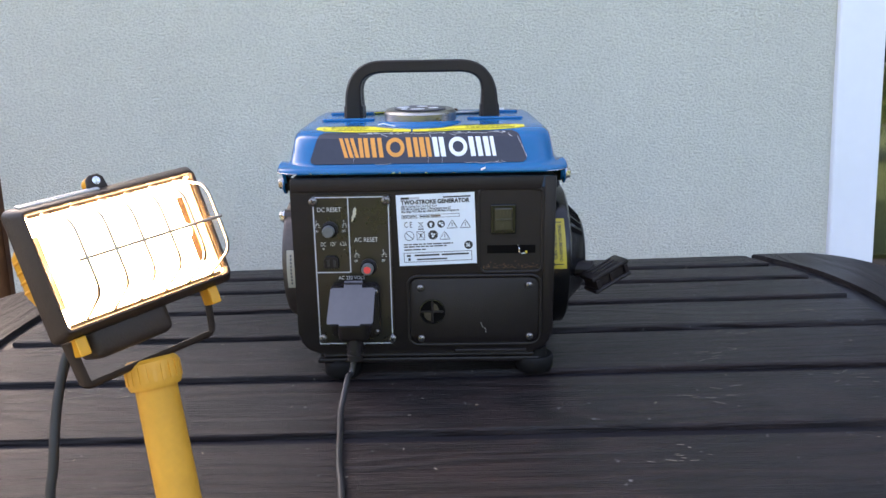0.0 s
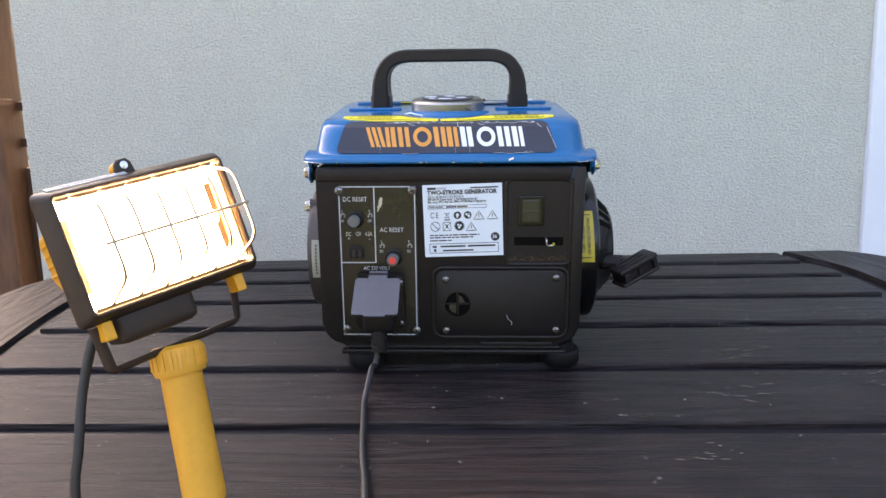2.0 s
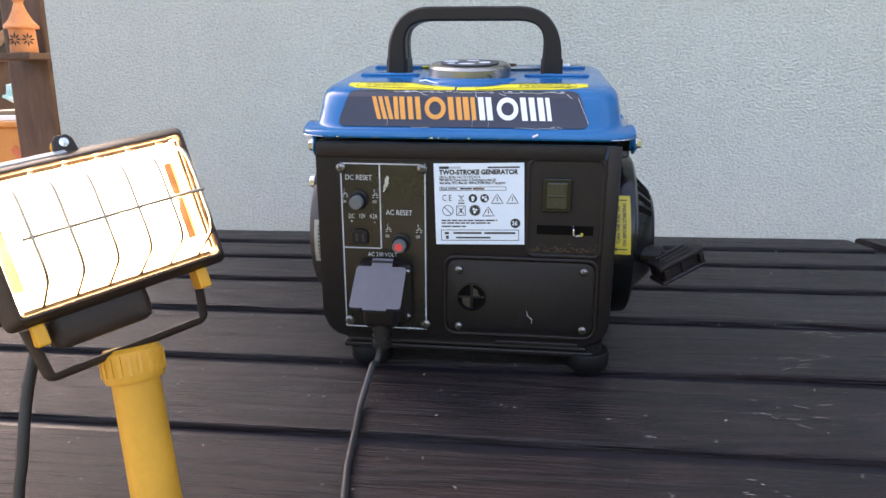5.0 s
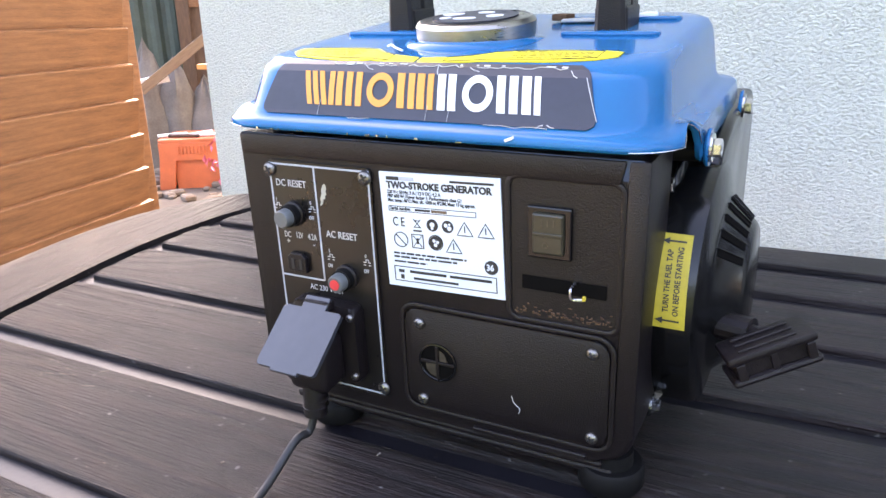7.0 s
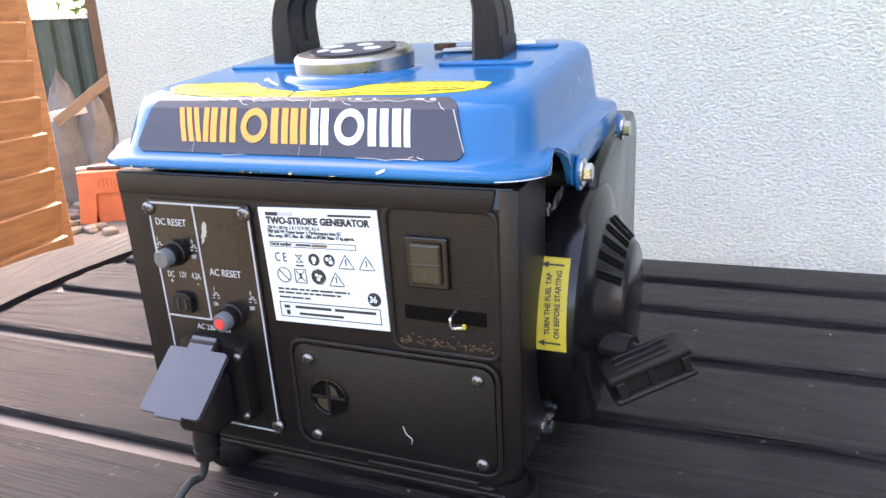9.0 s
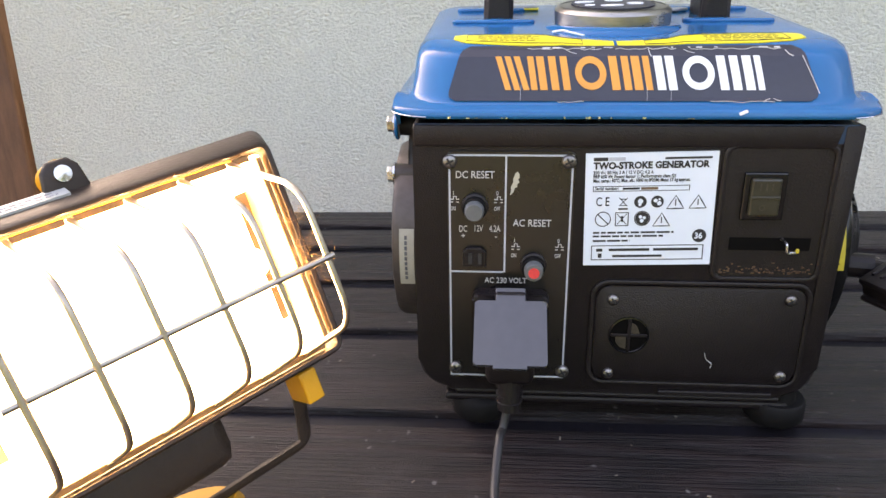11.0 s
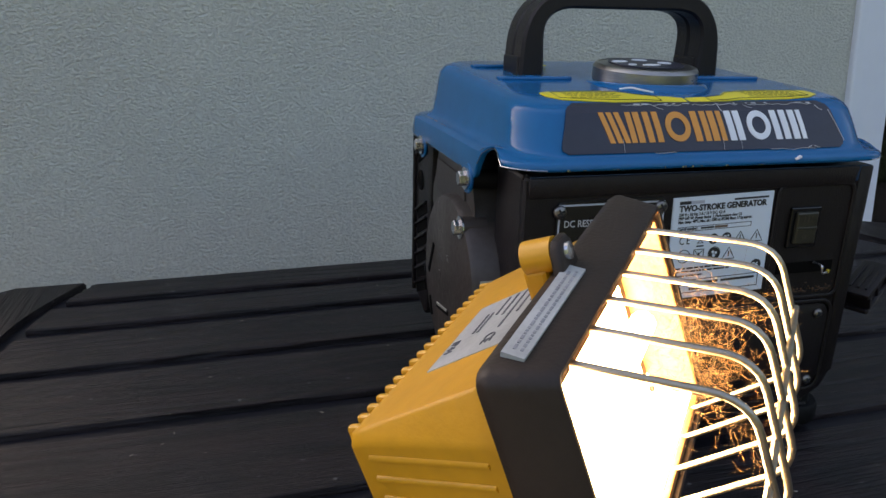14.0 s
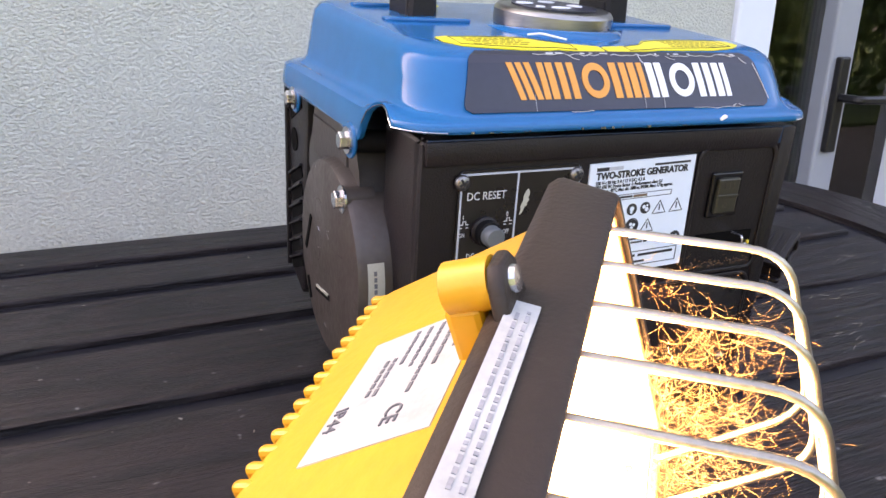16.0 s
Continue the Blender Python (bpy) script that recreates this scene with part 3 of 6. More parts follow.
def tank_ring(hx, y0, y1, r, z, wing=0.0, rise=0.0, drop=0.0):
    pts = []
    corners = ((CX + hx - r, y0 + r, -90), (CX + hx - r, y1 - r, 0), (CX - hx + r, y1 - r, 90), (CX - hx + r, y0 + r, 180))
    for k, (cx, cy, a) in enumerate(corners):
        for i in range(9):
            q = radians(a + 90 * i / 8)
            pts.append((cx + r * math.cos(q), cy + r * math.sin(q)))
        nx, ny, na = corners[(k + 1) % 4]
        e0 = (cx + r * math.cos(radians(a + 90)), cy + r * math.sin(radians(a + 90)))
        e1 = (nx + r * math.cos(radians(na)), ny + r * math.sin(radians(na)))
        for i in range(1, 48):
            f = i / 48
            pts.append((e0[0] + (e1[0] - e0[0]) * f, e0[1] + (e1[1] - e0[1]) * f))
    out = []
    for x, y in pts:
        zz = z + rise * (y - 0.04)
        xx = x
        side = abs(x - CX) > hx - r * 0.7
        if (wing or drop) and side:
            down = float(np.interp(y, [0.011, 0.016, 0.023, 0.030, 0.037, 0.043, 0.048, 0.055, 0.064, 0.073, 0.079, 0.24], [0, 0.35, 0.7, 0.8, 0.65, 0.1, -0.7, -1.0, -1.0, -0.95, -0.75, -0.7]))
            zz += (wing * 0.62 if down > 0 else drop) * down
            if down > 0:
                xx -= math.copysign(wing * 0.42 * down, x - CX)
            if y > 0.03:
                xx += math.copysign(drop * 0.10 * min(1, (y - 0.03) / 0.03), x - CX)
        out.append((xx - 0.018 * max(0.0, y), y, zz))
    return out


def fuel_tank(g):
    # (half width, front, back, corner radius, height, wing, slope to the rear, side drop)
    rings = [tank_ring(*q) for q in (
        (0.1395, -0.0035, 0.2350, 0.026, 0.2118, 0.015, 0, 0.017), (0.1420, -0.0075, 0.2400, 0.030, 0.2112, 0.015, 0, 0.017), (0.1432, -0.0085, 0.2410, 0.031, 0.2126, 0.0148, 0, 0.015),
        (0.1432, -0.0083, 0.2410, 0.031, 0.2142, 0.0135, 0, 0.006), (0.1428, -0.0078, 0.2405, 0.031, 0.2154, 0.0110, 0, 0.0008), (0.1405, -0.0062, 0.2380, 0.030, 0.2166, 0.0085),
        (0.1370, -0.0044, 0.2340, 0.030, 0.2174, 0.0060), (0.1338, -0.0026, 0.2310, 0.030, 0.2184, 0.0030), (0.1318, -0.0010, 0.2290, 0.030, 0.2200, 0.0008),
        (0.1304, 0.0010, 0.2270, 0.030, 0.2226), (0.1288, 0.0060, 0.2250, 0.030, 0.2335, 0, 0.01), (0.1272, 0.0115, 0.2230, 0.029, 0.243, 0, 0.03),
        (0.1258, 0.0155, 0.2210, 0.028, 0.2468, 0, 0.045), (0.1232, 0.0212, 0.2170, 0.027, 0.2495, 0, 0.056), (0.1185, 0.030, 0.2110, 0.025, 0.2510, 0, 0.06), (0.109, 0.041, 0.1990, 0.022, 0.2515, 0, 0.062))]
    bm = bmesh.new()
    vr = [[bm.verts.new(p) for p in r] for r in rings]
    n = len(vr[0])
    for a, b in zip(vr, vr[1:]):
        for i in range(n):
            bm.faces.new((a[i], a[(i + 1) % n], b[(i + 1) % n], b[i]))
    bm.faces.new(vr[-1])
    tank = part("fuel_tank", bm, BLUE, g, "glossy blue enamelled fuel tank", smooth=40)
    # bare metal thread on the worn front corners, drawing the lip's glint line
    lip = [p for p in tank_ring(0.1434, -0.0087, 0.2412, 0.031, 0.2121, 0.0149, 0, 0.0155) if p[1] < 0.046 and abs(p[0] - CX) > 0.118]
    for run in ([p for p in lip if p[0] > 0], [p for p in lip if p[0] < 0]):
        part("worn_lip_glint", tube(run, 0.00032, 5), STEEL, tank, "bright worn metal edge with its glint line drawn in")
    rng = random.Random(44)
    bm = bmesh.new()
    for _ in range(13):
        x = rng.uniform(-0.118, 0.118)
        w = rng.uniform(0.0003, 0.0011)
        box(x - w, x + w, -0.0090, -0.0078, 0.2116, 0.2116 + rng.uniform(0.0004, 0.0013), bm=bm)
    tagged(part("lip_chips", bm, STEEL, tank, "small paint chips along the lip"), kind="stuff")
    # pressed ridges beside the handle feet and the round filler seat
    for x0, x1, y in ((-0.112, -0.055, 0.100), (0.045, 0.105, 0.100), (-0.112, -0.06, 0.163), (0.03, 0.105, 0.165)):
        part("pressed_ridge", prism(rrect(x0, x1, y, y + 0.016, 0.006, 4), 0.2505 + 0.062 * (y - 0.032), 0.2535 + 0.062 * (y - 0.032), "z", bevel=0.0013), BLUE, tank, smooth=40)
    part("filler_seat", lathe([(0.0465, 0.2515), (0.044, 0.2548), (0.040, 0.2562), (0, 0.2562)], 40, Matrix.Translation((-0.005, 0.0895, 0))), BLUE, tank, smooth=40)
    return tank


CAP_M = Matrix.Translation((-0.005, 0.0895, 0.2548)) @ Matrix.Rotation(radians(4), 4, "X")


def filler_cap(g):
    cap = part("filler_cap", lathe([(0.0355, 0.0), (0.0375, 0.0015), (0.0378, 0.010), (0.0362, 0.0122), (0.0345, 0.0128), (0.0335, 0.0122), (0.030, 0.0126), (0, 0.0134)], 48, CAP_M), BRUSHED, g, "worn metal fuel filler cap", smooth=35)
    part("cap_label", lathe([(0.027, 0), (0.027, 0.0007), (0, 0.0009)], 40, CAP_M @ Matrix.Translation((0, 0, 0.013))), NAVY, cap, "dark round cap label")
    for x, y, w, h, a in ((-0.018, 0.006, 0.014, 0.009, 20), (0.002, 0.013, 0.012, 0.008, -10), (0.014, -0.002, 0.011, 0.010, 30), (-0.002, -0.012, 0.015, 0.008, 5), (-0.016, -0.010, 0.008, 0.006, 50)):
        part("pictogram", prism([(w / 2 * math.cos(q), h / 2 * math.sin(q)) for q in np.linspace(0, 2 * math.pi, 11)[:-1]], 0.0137, 0.0142, "z", m=CAP_M @ Matrix.Translation((x, y, 0)) @ Matrix.Rotation(radians(a), 4, "Z")), WHITE_PRINT, cap)


def handle(g):
    h = part("carry_handle", tube([(0, 0, 0), (0, 0, 0.001)], 0.001, 4), PLASTIC, g, "black plastic carrying handle")
    pts = bend([(-0.0800, 0, 0.2555), (-0.0795, 0, 0.3120), (0.0700, 0, 0.3120), (0.0705, 0, 0.2555)], 0.033, 10)
    for k, y in enumerate((0.131, 0.150)):
        bm = bmesh.new()
        rings = []
        for i, p in enumerate(pts):
            a, b = pts[max(0, i - 1)], pts[min(len(pts) - 1, i + 1)]
            d = (b - a).normalized()
            nrm = Vector((d.z, 0, -d.x))
            leg = max(0.0, min(1.0, (0.3 - p.z) / 0.035))
            hw = 0.0066 + 0.0034 * leg
            rings.append([bm.verts.new(p + nrm * u + Vector((0, y + v, 0))) for u, v in ((-hw, -0.007), (-hw * 0.75, -0.0092), (hw * 0.75, -0.0092), (hw, -0.007), (hw, 0.007), (hw * 0.75, 0.0092), (-hw * 0.75, 0.0092), (-hw, 0.007))])
        for r0, r1 in zip(rings, rings[1:]):
            for j in range(8):
                bm.faces.new((r0[j], r0[(j + 1) % 8], r1[(j + 1) % 8], r1[j]))
        bm.faces.new(rings[0])
        bm.faces.new(rings[-1][::-1])
        part("grip_half", bm, PLASTIC, h, smooth=35)
    for x in (-0.0800, 0.0705):
        part("handle_foot", box(x - 0.0105, x + 0.0105, 0.1405 - 0.0155, 0.1405 + 0.0165, 0.2545, 0.2705, 0.0015), PLASTIC, h)


def bolt(x, y, z, axis, parent, r=0.0055, name="bolt"):
    m = at(x, y, z, axis)
    b = part(name, prism([(r * math.cos(q), r * math.sin(q)) for q in np.linspace(0, 2 * math.pi, 7)[:-1]], 0.0012, 0.0058, "z", bevel=0.0006, m=m), STEEL, parent, "bright hexagon-headed steel bolt")
    part("washer", lathe([(r * 1.5, 0), (r * 1.5, 0.0013), (0, 0.0013)], 20, m), STEEL, b)
    return b


def screw(x, z, parent, r=0.0042, y=-0.0005):
    m = at(x, y, z, "-y")
    s = part("screw", lathe([(r, 0), (r, 0.001), (r * 0.75, 0.0021), (0, 0.0026)], 18, m), SCREW, parent, "cross-headed steel screw", smooth=50)
    bm = box(-r * 0.6, r * 0.6, -r * 0.13, r * 0.13, 0.0020, 0.0029, m=m @ Matrix.Rotation(0.5, 4, "Z"))
    box(-r * 0.13, r * 0.13, -r * 0.6, r * 0.6, 0.0020, 0.0029, bm=bm, m=m @ Matrix.Rotation(0.5, 4, "Z"))
    part("cross_slot", bm, INK, s)


def housing(g):
    """Front shell with recesses for the switch field and the service plate."""
    x0, x1, z0, z1 = -0.129, 0.126, 0.028, 0.207
    r = 0.022
    n = 6
    outline = []
    for cx, cz, a, rr in ((x1 - r, z0 + r, -90, r), (x1 - 0.003, z1 - 0.003, 0, 0.003), (x0 + 0.003, z1 - 0.003, 90, 0.003), (x0 + r, z0 + r, 180, r)):
        for i in range(n + 1):
            q = radians(a + 90 * i / n)
            outline.append((cx + rr * math.cos(q), cz + rr * math.sin(q)))
    shell = part("front_shell", prism(outline, 0.008, 0.052, bevel=0.003), PLASTIC, g, "textured black plastic front housing", smooth=35)
    # face frame proud of the shell, leaving the recessed fields open
    bm = prism(outline, 0.0, 0.008, bevel=0.004, seg=3)
    part("face_frame", bm, PLASTIC, shell, smooth=35)
    part("bottom_lip", box(-0.105, 0.108, 0.002, 0.05, 0.0225, 0.0275, 0.002), PLASTIC, shell)
    part("bottom_step", box(0.028, 0.10, -0.0022, 0.002, 0.0285, 0.0325, 0.001), PLASTIC, shell)
    part("top_band", box(-0.127, 0.124, -0.0008, 0.0, 0.196, 0.207, 0.0003), BLUE_DARK, shell, "dark blue lower edge of the tank")
    part("right_post", prism([(0.1145, 0.045), (0.1262, 0.05), (0.1278, 0.207), (0.1165, 0.2065)], -0.0018, 0.05, bevel=0.002), PLASTIC, shell, smooth=35)
    part("top_rail", prism([(-0.128, 0.1935), (0.113, 0.1935), (0.116, 0.2065), (-0.128, 0.2065)], -0.0022, 0.002, bevel=0.0015), PLASTIC, shell, smooth=35)
    return shell


def recess_frame(x0, x1, z0, z1, r, w, parent, y=-0.0025, name="rim"):
    """A raised rounded rim."""
    a, b = rrect(x0, x1, z0, z1, r), rrect(x0 + w, x1 - w, z0 + w, z1 - w, max(0.001, r - w))
    bm = bmesh.new()
    k = len(a)
    rows = [[bm.verts.new((u, d, v)) for u, v in pts] for pts, d in ((a, 0.0005), (a, y + 0.0008), ([(p[0] * 0.5 + q[0] * 0.5, p[1] * 0.5 + q[1] * 0.5) for p, q in zip(a, b)], y), (b, y + 0.0008), (b, 0.0005))]
    for p, q in zip(rows, rows[1:]):
        for i in range(k):
            bm.faces.new((p[i], p[(i + 1) % k], q[(i + 1) % k], q[i]))
    return part(name, bm, PLASTIC, parent, smooth=60)


TXT = Matrix.Rotation(radians(90), 4, "X")


def ftext(body, x, z, size, material, parent, y=-0.0008, **kw):
    return text(body, size, material, parent, Matrix.Translation((x, y, z)) @ TXT, **kw)


def control_panel(g):
    p = part("control_panel", prism(rrect(-0.1085, -0.0325, 0.0375, 0.1905, 0.003), -0.0016, 0.0005, bevel=0.0004), PANEL, g, "glossy black control panel with pale lines")
    y = -0.0016
    lw = 0.0011
    for a in ((-0.1075, -0.0337, 0.1880, 0.1880 + lw), (-0.1075, -0.0337, 0.0395, 0.0395 + lw), (-0.1075, -0.1075 + lw, 0.0395, 0.188), (-0.0348, -0.0337, 0.0395, 0.188), (-0.0738, -0.0738 + lw, 0.114, 0.188), (-0.1075, -0.0738, 0.1135, 0.1135 + lw)):
        part("border_line", box(a[0], a[1], y - 0.0003, y, a[2], a[3]), LINE, p, "pale printed border line")
    for x, z in ((-0.1068, 0.1846), (-0.0365, 0.185), (-0.1038, 0.0455), (-0.0345, 0.0446)):
        screw(x, z, p, 0.0044, y)
    ftext("DC RESET", -0.1035, 0.1745, 0.0063, GREY_PRINT, p, y - 0.0002, squeeze=0.85)
    ftext("AC RESET", -0.0685, 0.1445, 0.0063, GREY_PRINT, p, y - 0.0002, squeeze=0.85)
    ftext("DC", -0.1015, 0.1405, 0.0058, GREY_PRINT, p, y - 0.0002, squeeze=0.62)
    ftext("12V", -0.0925, 0.1408, 0.0058, GREY_PRINT, p, y - 0.0002, squeeze=0.62)
    ftext("4.2A", -0.0829, 0.1408, 0.0058, GREY_PRINT, p, y - 0.0002, squeeze=0.62)
    ftext("+", -0.1003, 0.1362, 0.005, GREY_PRINT, p, y - 0.0002)
    ftext("-", -0.0795, 0.1362, 0.005, GREY_PRINT, p, y - 0.0002)
    ftext("AC 230 VOLT", -0.0855, 0.1067, 0.0052, GREY_PRINT, p, y - 0.0002, squeeze=0.85)
    for x, z, one, onoff in ((-0.1065, 0.161, "1", "ON"), (-0.0800, 0.161, "0", "OFF"), (-0.0692, 0.131, "1", "ON"), (-0.0424, 0.131, "0", "OFF")):
        ftext(one, x + 0.0012, z + 0.003, 0.0037, GREY_PRINT, p, y - 0.0002, squeeze=0.7)
        ftext(onoff, x - 0.0002, z - 0.0068, 0.0036, GREY_PRINT, p, y - 0.0002, squeeze=0.6)
        bm = bmesh.new()
        for a in ((0, 0.0016, 0, 0.0005), (0.0016, 0.0021, 0, 0.0022), (0.0016, 0.0036, 0.0018, 0.0022), (0.0034, 0.0038, 0, 0.0022), (0.0036, 0.0052, 0, 0.0005), (0, 0.0016, -0.0018, -0.0013), (0.0036, 0.0052, -0.0018, -0.0013)):
            box(x + a[0], x + a[1], y - 0.0002, y, z + a[2], z + a[3], bm=bm)
        part("pulse_symbol", bm, GREY_PRINT, p)
    chip = [(-0.0708, 0.1640), (-0.0700, 0.1672), (-0.0703, 0.1690), (-0.0688, 0.1722), (-0.0690, 0.1742), (-0.0677, 0.1775), (-0.0664, 0.1787), (-0.0653, 0.1772), (-0.0652, 0.1752), (-0.0660, 0.1738), (-0.0652, 0.1722), (-0.0666, 0.1708), (-0.0664, 0.1692), (-0.0680, 0.1686), (-0.0684, 0.1664), (-0.0695, 0.1650)]
    part("paint_chip", prism(chip, y - 0.0002, y), TAG, p, "bare scraped patch")
    for x, z, cap in ((-0.0917, 0.157, CLEAR_GREY), (-0.0555, 0.1194, RED_CAP)):
        m = at(x, y, z, "-y")
        b = part("reset_button", lathe([(0.0082, 0), (0.0082, 0.002), (0.0070, 0.0028), (0.0066, 0.0028)], 24, m), PLASTIC, p, smooth=40)
        part("button_collar", lathe([(0.0070, 0.001), (0.0070, 0.0075), (0.0064, 0.0078), (0, 0.0078)], 24, m), RUBBER, b, smooth=40)
        part("button_cap", lathe([(0.0058, 0.006), (0.0058, 0.0128), (0.0050, 0.0139), (0, 0.0141)], 24, m), CLEAR_GREY, b, "cloudy grey push cap", smooth=40)
        if cap is RED_CAP:
            part("red_core", lathe([(0.0034, 0.0135), (0.0034, 0.0145), (0, 0.0146)], 16, m), RED_CAP, b, "red button centre")
    so = part("dc_socket", prism([(-0.0990, 0.1185), (-0.0845, 0.1185), (-0.0845, 0.128), (-0.0875, 0.131), (-0.096, 0.131), (-0.099, 0.128)], y - 0.0035, y, bevel=0.0006), PLASTIC, p, "black two-pin low-voltage socket")
    for x in (-0.0955, -0.0895):
        part("pin_slot", box(x, x + 0.0022, y - 0.0040, y - 0.0034, 0.1205, 0.1275), INK, so)
    # mains socket with its cover lifted, plug pushed in
    s = part("mains_socket", prism(rrect(-0.0930, -0.0455, 0.0500, 0.1030, 0.004), -0.0125, y, bevel=0.002), PLASTIC, p, "black mains socket with hinged cover", smooth=35)
    for x, z in ((-0.0485, 0.097), (-0.0485, 0.056)):
        screw(x, z, s, 0.0026, -0.0125)
    part("cover_hinge", box(-0.0790, -0.0595, -0.019, -0.011, 0.1005, 0.1075, 0.002), PLASTIC, s)
    cm = Matrix.Translation((-0.0692, -0.0160, 0.1062)) @ Matrix.Rotation(radians(-53), 4, "X")
    bm = prism(rrect(-0.0215, 0.0215, -0.0480, -0.006, 0.002), -0.0015, 0.0015, bevel=0.0006)
    box(-0.009, 0.009, -0.0015, 0.0015, -0.0065, 0.003, 0.0005, bm=bm)
    box(-0.010, 0.010, -0.0015, 0.0015, -0.0500, -0.0475, 0.0005, bm=bm)
    part("socket_cover", bm, COVER, s, "slate grey hinged socket cover, lifted", m=cm)
    return p


def rating_label(g):
    x0, x1, z0, z1 = -0.0278, 0.0480, 0.1215, 0.1918
    p = part("rating_label", prism(rect(x0, x1, z0, z1), -0.0012, 0.0), PAPER, g, "white rating label with black print")
    y = -0.0012
    w = x1 - x0

    def X(u):
        return x0 + w * u

    def Z(v):
        return z1 - (z1 - z0) * v

    def bars(rows, mat_=INK, name="small_print"):
        bm = bmesh.new()
        for u0, u1, v0, v1 in rows:
            box(X(u0), X(u1), y - 0.0002, y, Z(v1), Z(v0), bm=bm)
        return tagged(part(name, bm, mat_, p), kind="stuff")

    bars([(0.06, 0.17, 0.035, 0.065), (0.60, 0.95, 0.042, 0.060)])
    bars([(0.175, 0.30, 0.035, 0.065)], LINE)
    ftext("TWO-STROKE GENERATOR", X(0.06), Z(0.132), 0.0056, INK, p, y - 0.0002, bold=0.00022, squeeze=0.94)
    rng = random.Random(4)
    rows = []
    for line, v, sq in (("230 V~; 50 Hz; 3 A / 12 V DC; 4.2 A", 0.178, 0.80), ("PRP 650 W; Power factor 1; Performance class G1", 0.213, 0.80), ("Max. temp.: 40\u00b0C; Max. alt.: 1000 m; IP23M; Mass: 17 kg approx.", 0.248, 0.74)):
        ftext(line, X(0.06), Z(v), 0.0029, INK, p, y - 0.0002, bold=0.00004, squeeze=sq)
    ftext("Serial number:", X(0.075), Z(0.316), 0.0029, INK, p, y - 0.0002, bold=0.00004, squeeze=0.82)
    bars([(0.06, 0.80, 0.283, 0.288), (0.06, 0.80, 0.325, 0.330), (0.06, 0.065, 0.283, 0.330), (0.795, 0.80, 0.283, 0.330), (0.29, 0.42, 0.298, 0.315)])
    bars([(0.43, 0.56, 0.296, 0.318)], PALE_WOOD, "sticker_patch")
    ftext("C E", X(0.085), Z(0.455), 0.0078, INK, p, y - 0.0002, squeeze=0.7)

    def ring(u, v, r, w_=0.0006, fill=False):
        if fill:
            bm = lathe([(r, 0), (r, 0.0002), (0, 0.0002)], 20, at(X(u), y, Z(v), "-y"))
        else:
            bm = tube([(X(u) + r * math.cos(q), y, Z(v) + r * math.sin(q)) for q in np.linspace(0, 2 * math.pi, 21)[:-1]], 0.00035, 4, closed=True)
        return part("safety_symbol", bm, INK, p)

    def tri(u, v, r, mark="!"):
        c = [(X(u) + r * math.cos(radians(a)) * 1.05, y, Z(v) - r * 0.25 + r * math.sin(radians(a))) for a in (90, 210, 330)]
        t = part("warning_triangle", tube([c[0], (Vector(c[0]) + Vector(c[1])) / 2, c[1], (Vector(c[1]) + Vector(c[2])) / 2, c[2], (Vector(c[2]) + Vector(c[0])) / 2], 0.0004, 4, closed=True), INK, p)
        part("mark", box(X(u) - 0.0003, X(u) + 0.0003, y - 0.0003, y, Z(v) - 0.0022, Z(v) + 0.0016), INK, t)
    def pictogram(u, v, r, blobs):
        s_ = ring(u, v, r, fill=True)
        for du, dv, q in blobs:
            part("pictogram", lathe([(r * q, 0), (r * q, 0.0001), (0, 0.0001)], 12, at(X(u) + r * du, y - 0.0002, Z(v) + r * dv, "-y")), PAPER, s_)
    pictogram(0.43, 0.425, 0.0037, ((0.0, 0.1, 0.42), (-0.05, -0.45, 0.25)))
    pictogram(0.56, 0.425, 0.0037, ((-0.3, 0.2, 0.32), (0.3, -0.25, 0.36), (0.32, 0.4, 0.18)))
    tri(0.70, 0.43, 0.0054)
    tri(0.87, 0.43, 0.0054)
    bars([(0.262, 0.335, 0.478, 0.492), (0.272, 0.326, 0.395, 0.402), (0.278, 0.320, 0.452, 0.458)], name="bin_symbol")
    for du, dv in ((-1, 1), (1, 1)):
        part("bin_cross", tube([(X(0.299) - 0.0024 * du, y, Z(0.423) + 0.0026), (X(0.299) + 0.0024 * du, y, Z(0.423) - 0.0026)], 0.00028, 4), INK, p)
    ring(0.145, 0.575, 0.0045)
    part("slash", tube([(X(0.145) - 0.003, y, Z(0.575) + 0.003), (X(0.145) + 0.003, y, Z(0.575) - 0.003)], 0.0004, 4), INK, p)
    bars([(0.24, 0.345, 0.515, 0.522), (0.24, 0.345, 0.632, 0.639), (0.24, 0.247, 0.515, 0.639), (0.338, 0.345, 0.515, 0.639), (0.285, 0.302, 0.55, 0.60)], name="box_symbol")
    for d in (-1, 1):
        part("box_cross", tube([(X(0.2925) - 0.0028 * d, y, Z(0.577) + 0.0033), (X(0.2925) + 0.0028 * d, y, Z(0.577) - 0.0033)], 0.0003, 4), INK, p)
    ring(0.45, 0.572, 0.0045)
    pictogram(0.45, 0.572, 0.0041, ((-0.25, 0.25, 0.26), (0.3, 0.1, 0.24), (-0.05, -0.35, 0.28)))
    tri(0.60, 0.585, 0.0054)
    rows = []
    for v, end in ((0.690, 0.70), (0.723, 0.62), (0.765, 0.36)):
        u = 0.07
        while u < end:
            step = rng.uniform(0.03, 0.12)
            rows.append((u, min(u + step, end), v, v + 0.016))
            u += step + 0.012
    bars(rows)
    ring(0.90, 0.735, 0.0042, fill=True)
    ftext("36", X(0.862), Z(0.758), 0.0052, PAPER, p, y - 0.0004, bold=0.00012, squeeze=0.9)
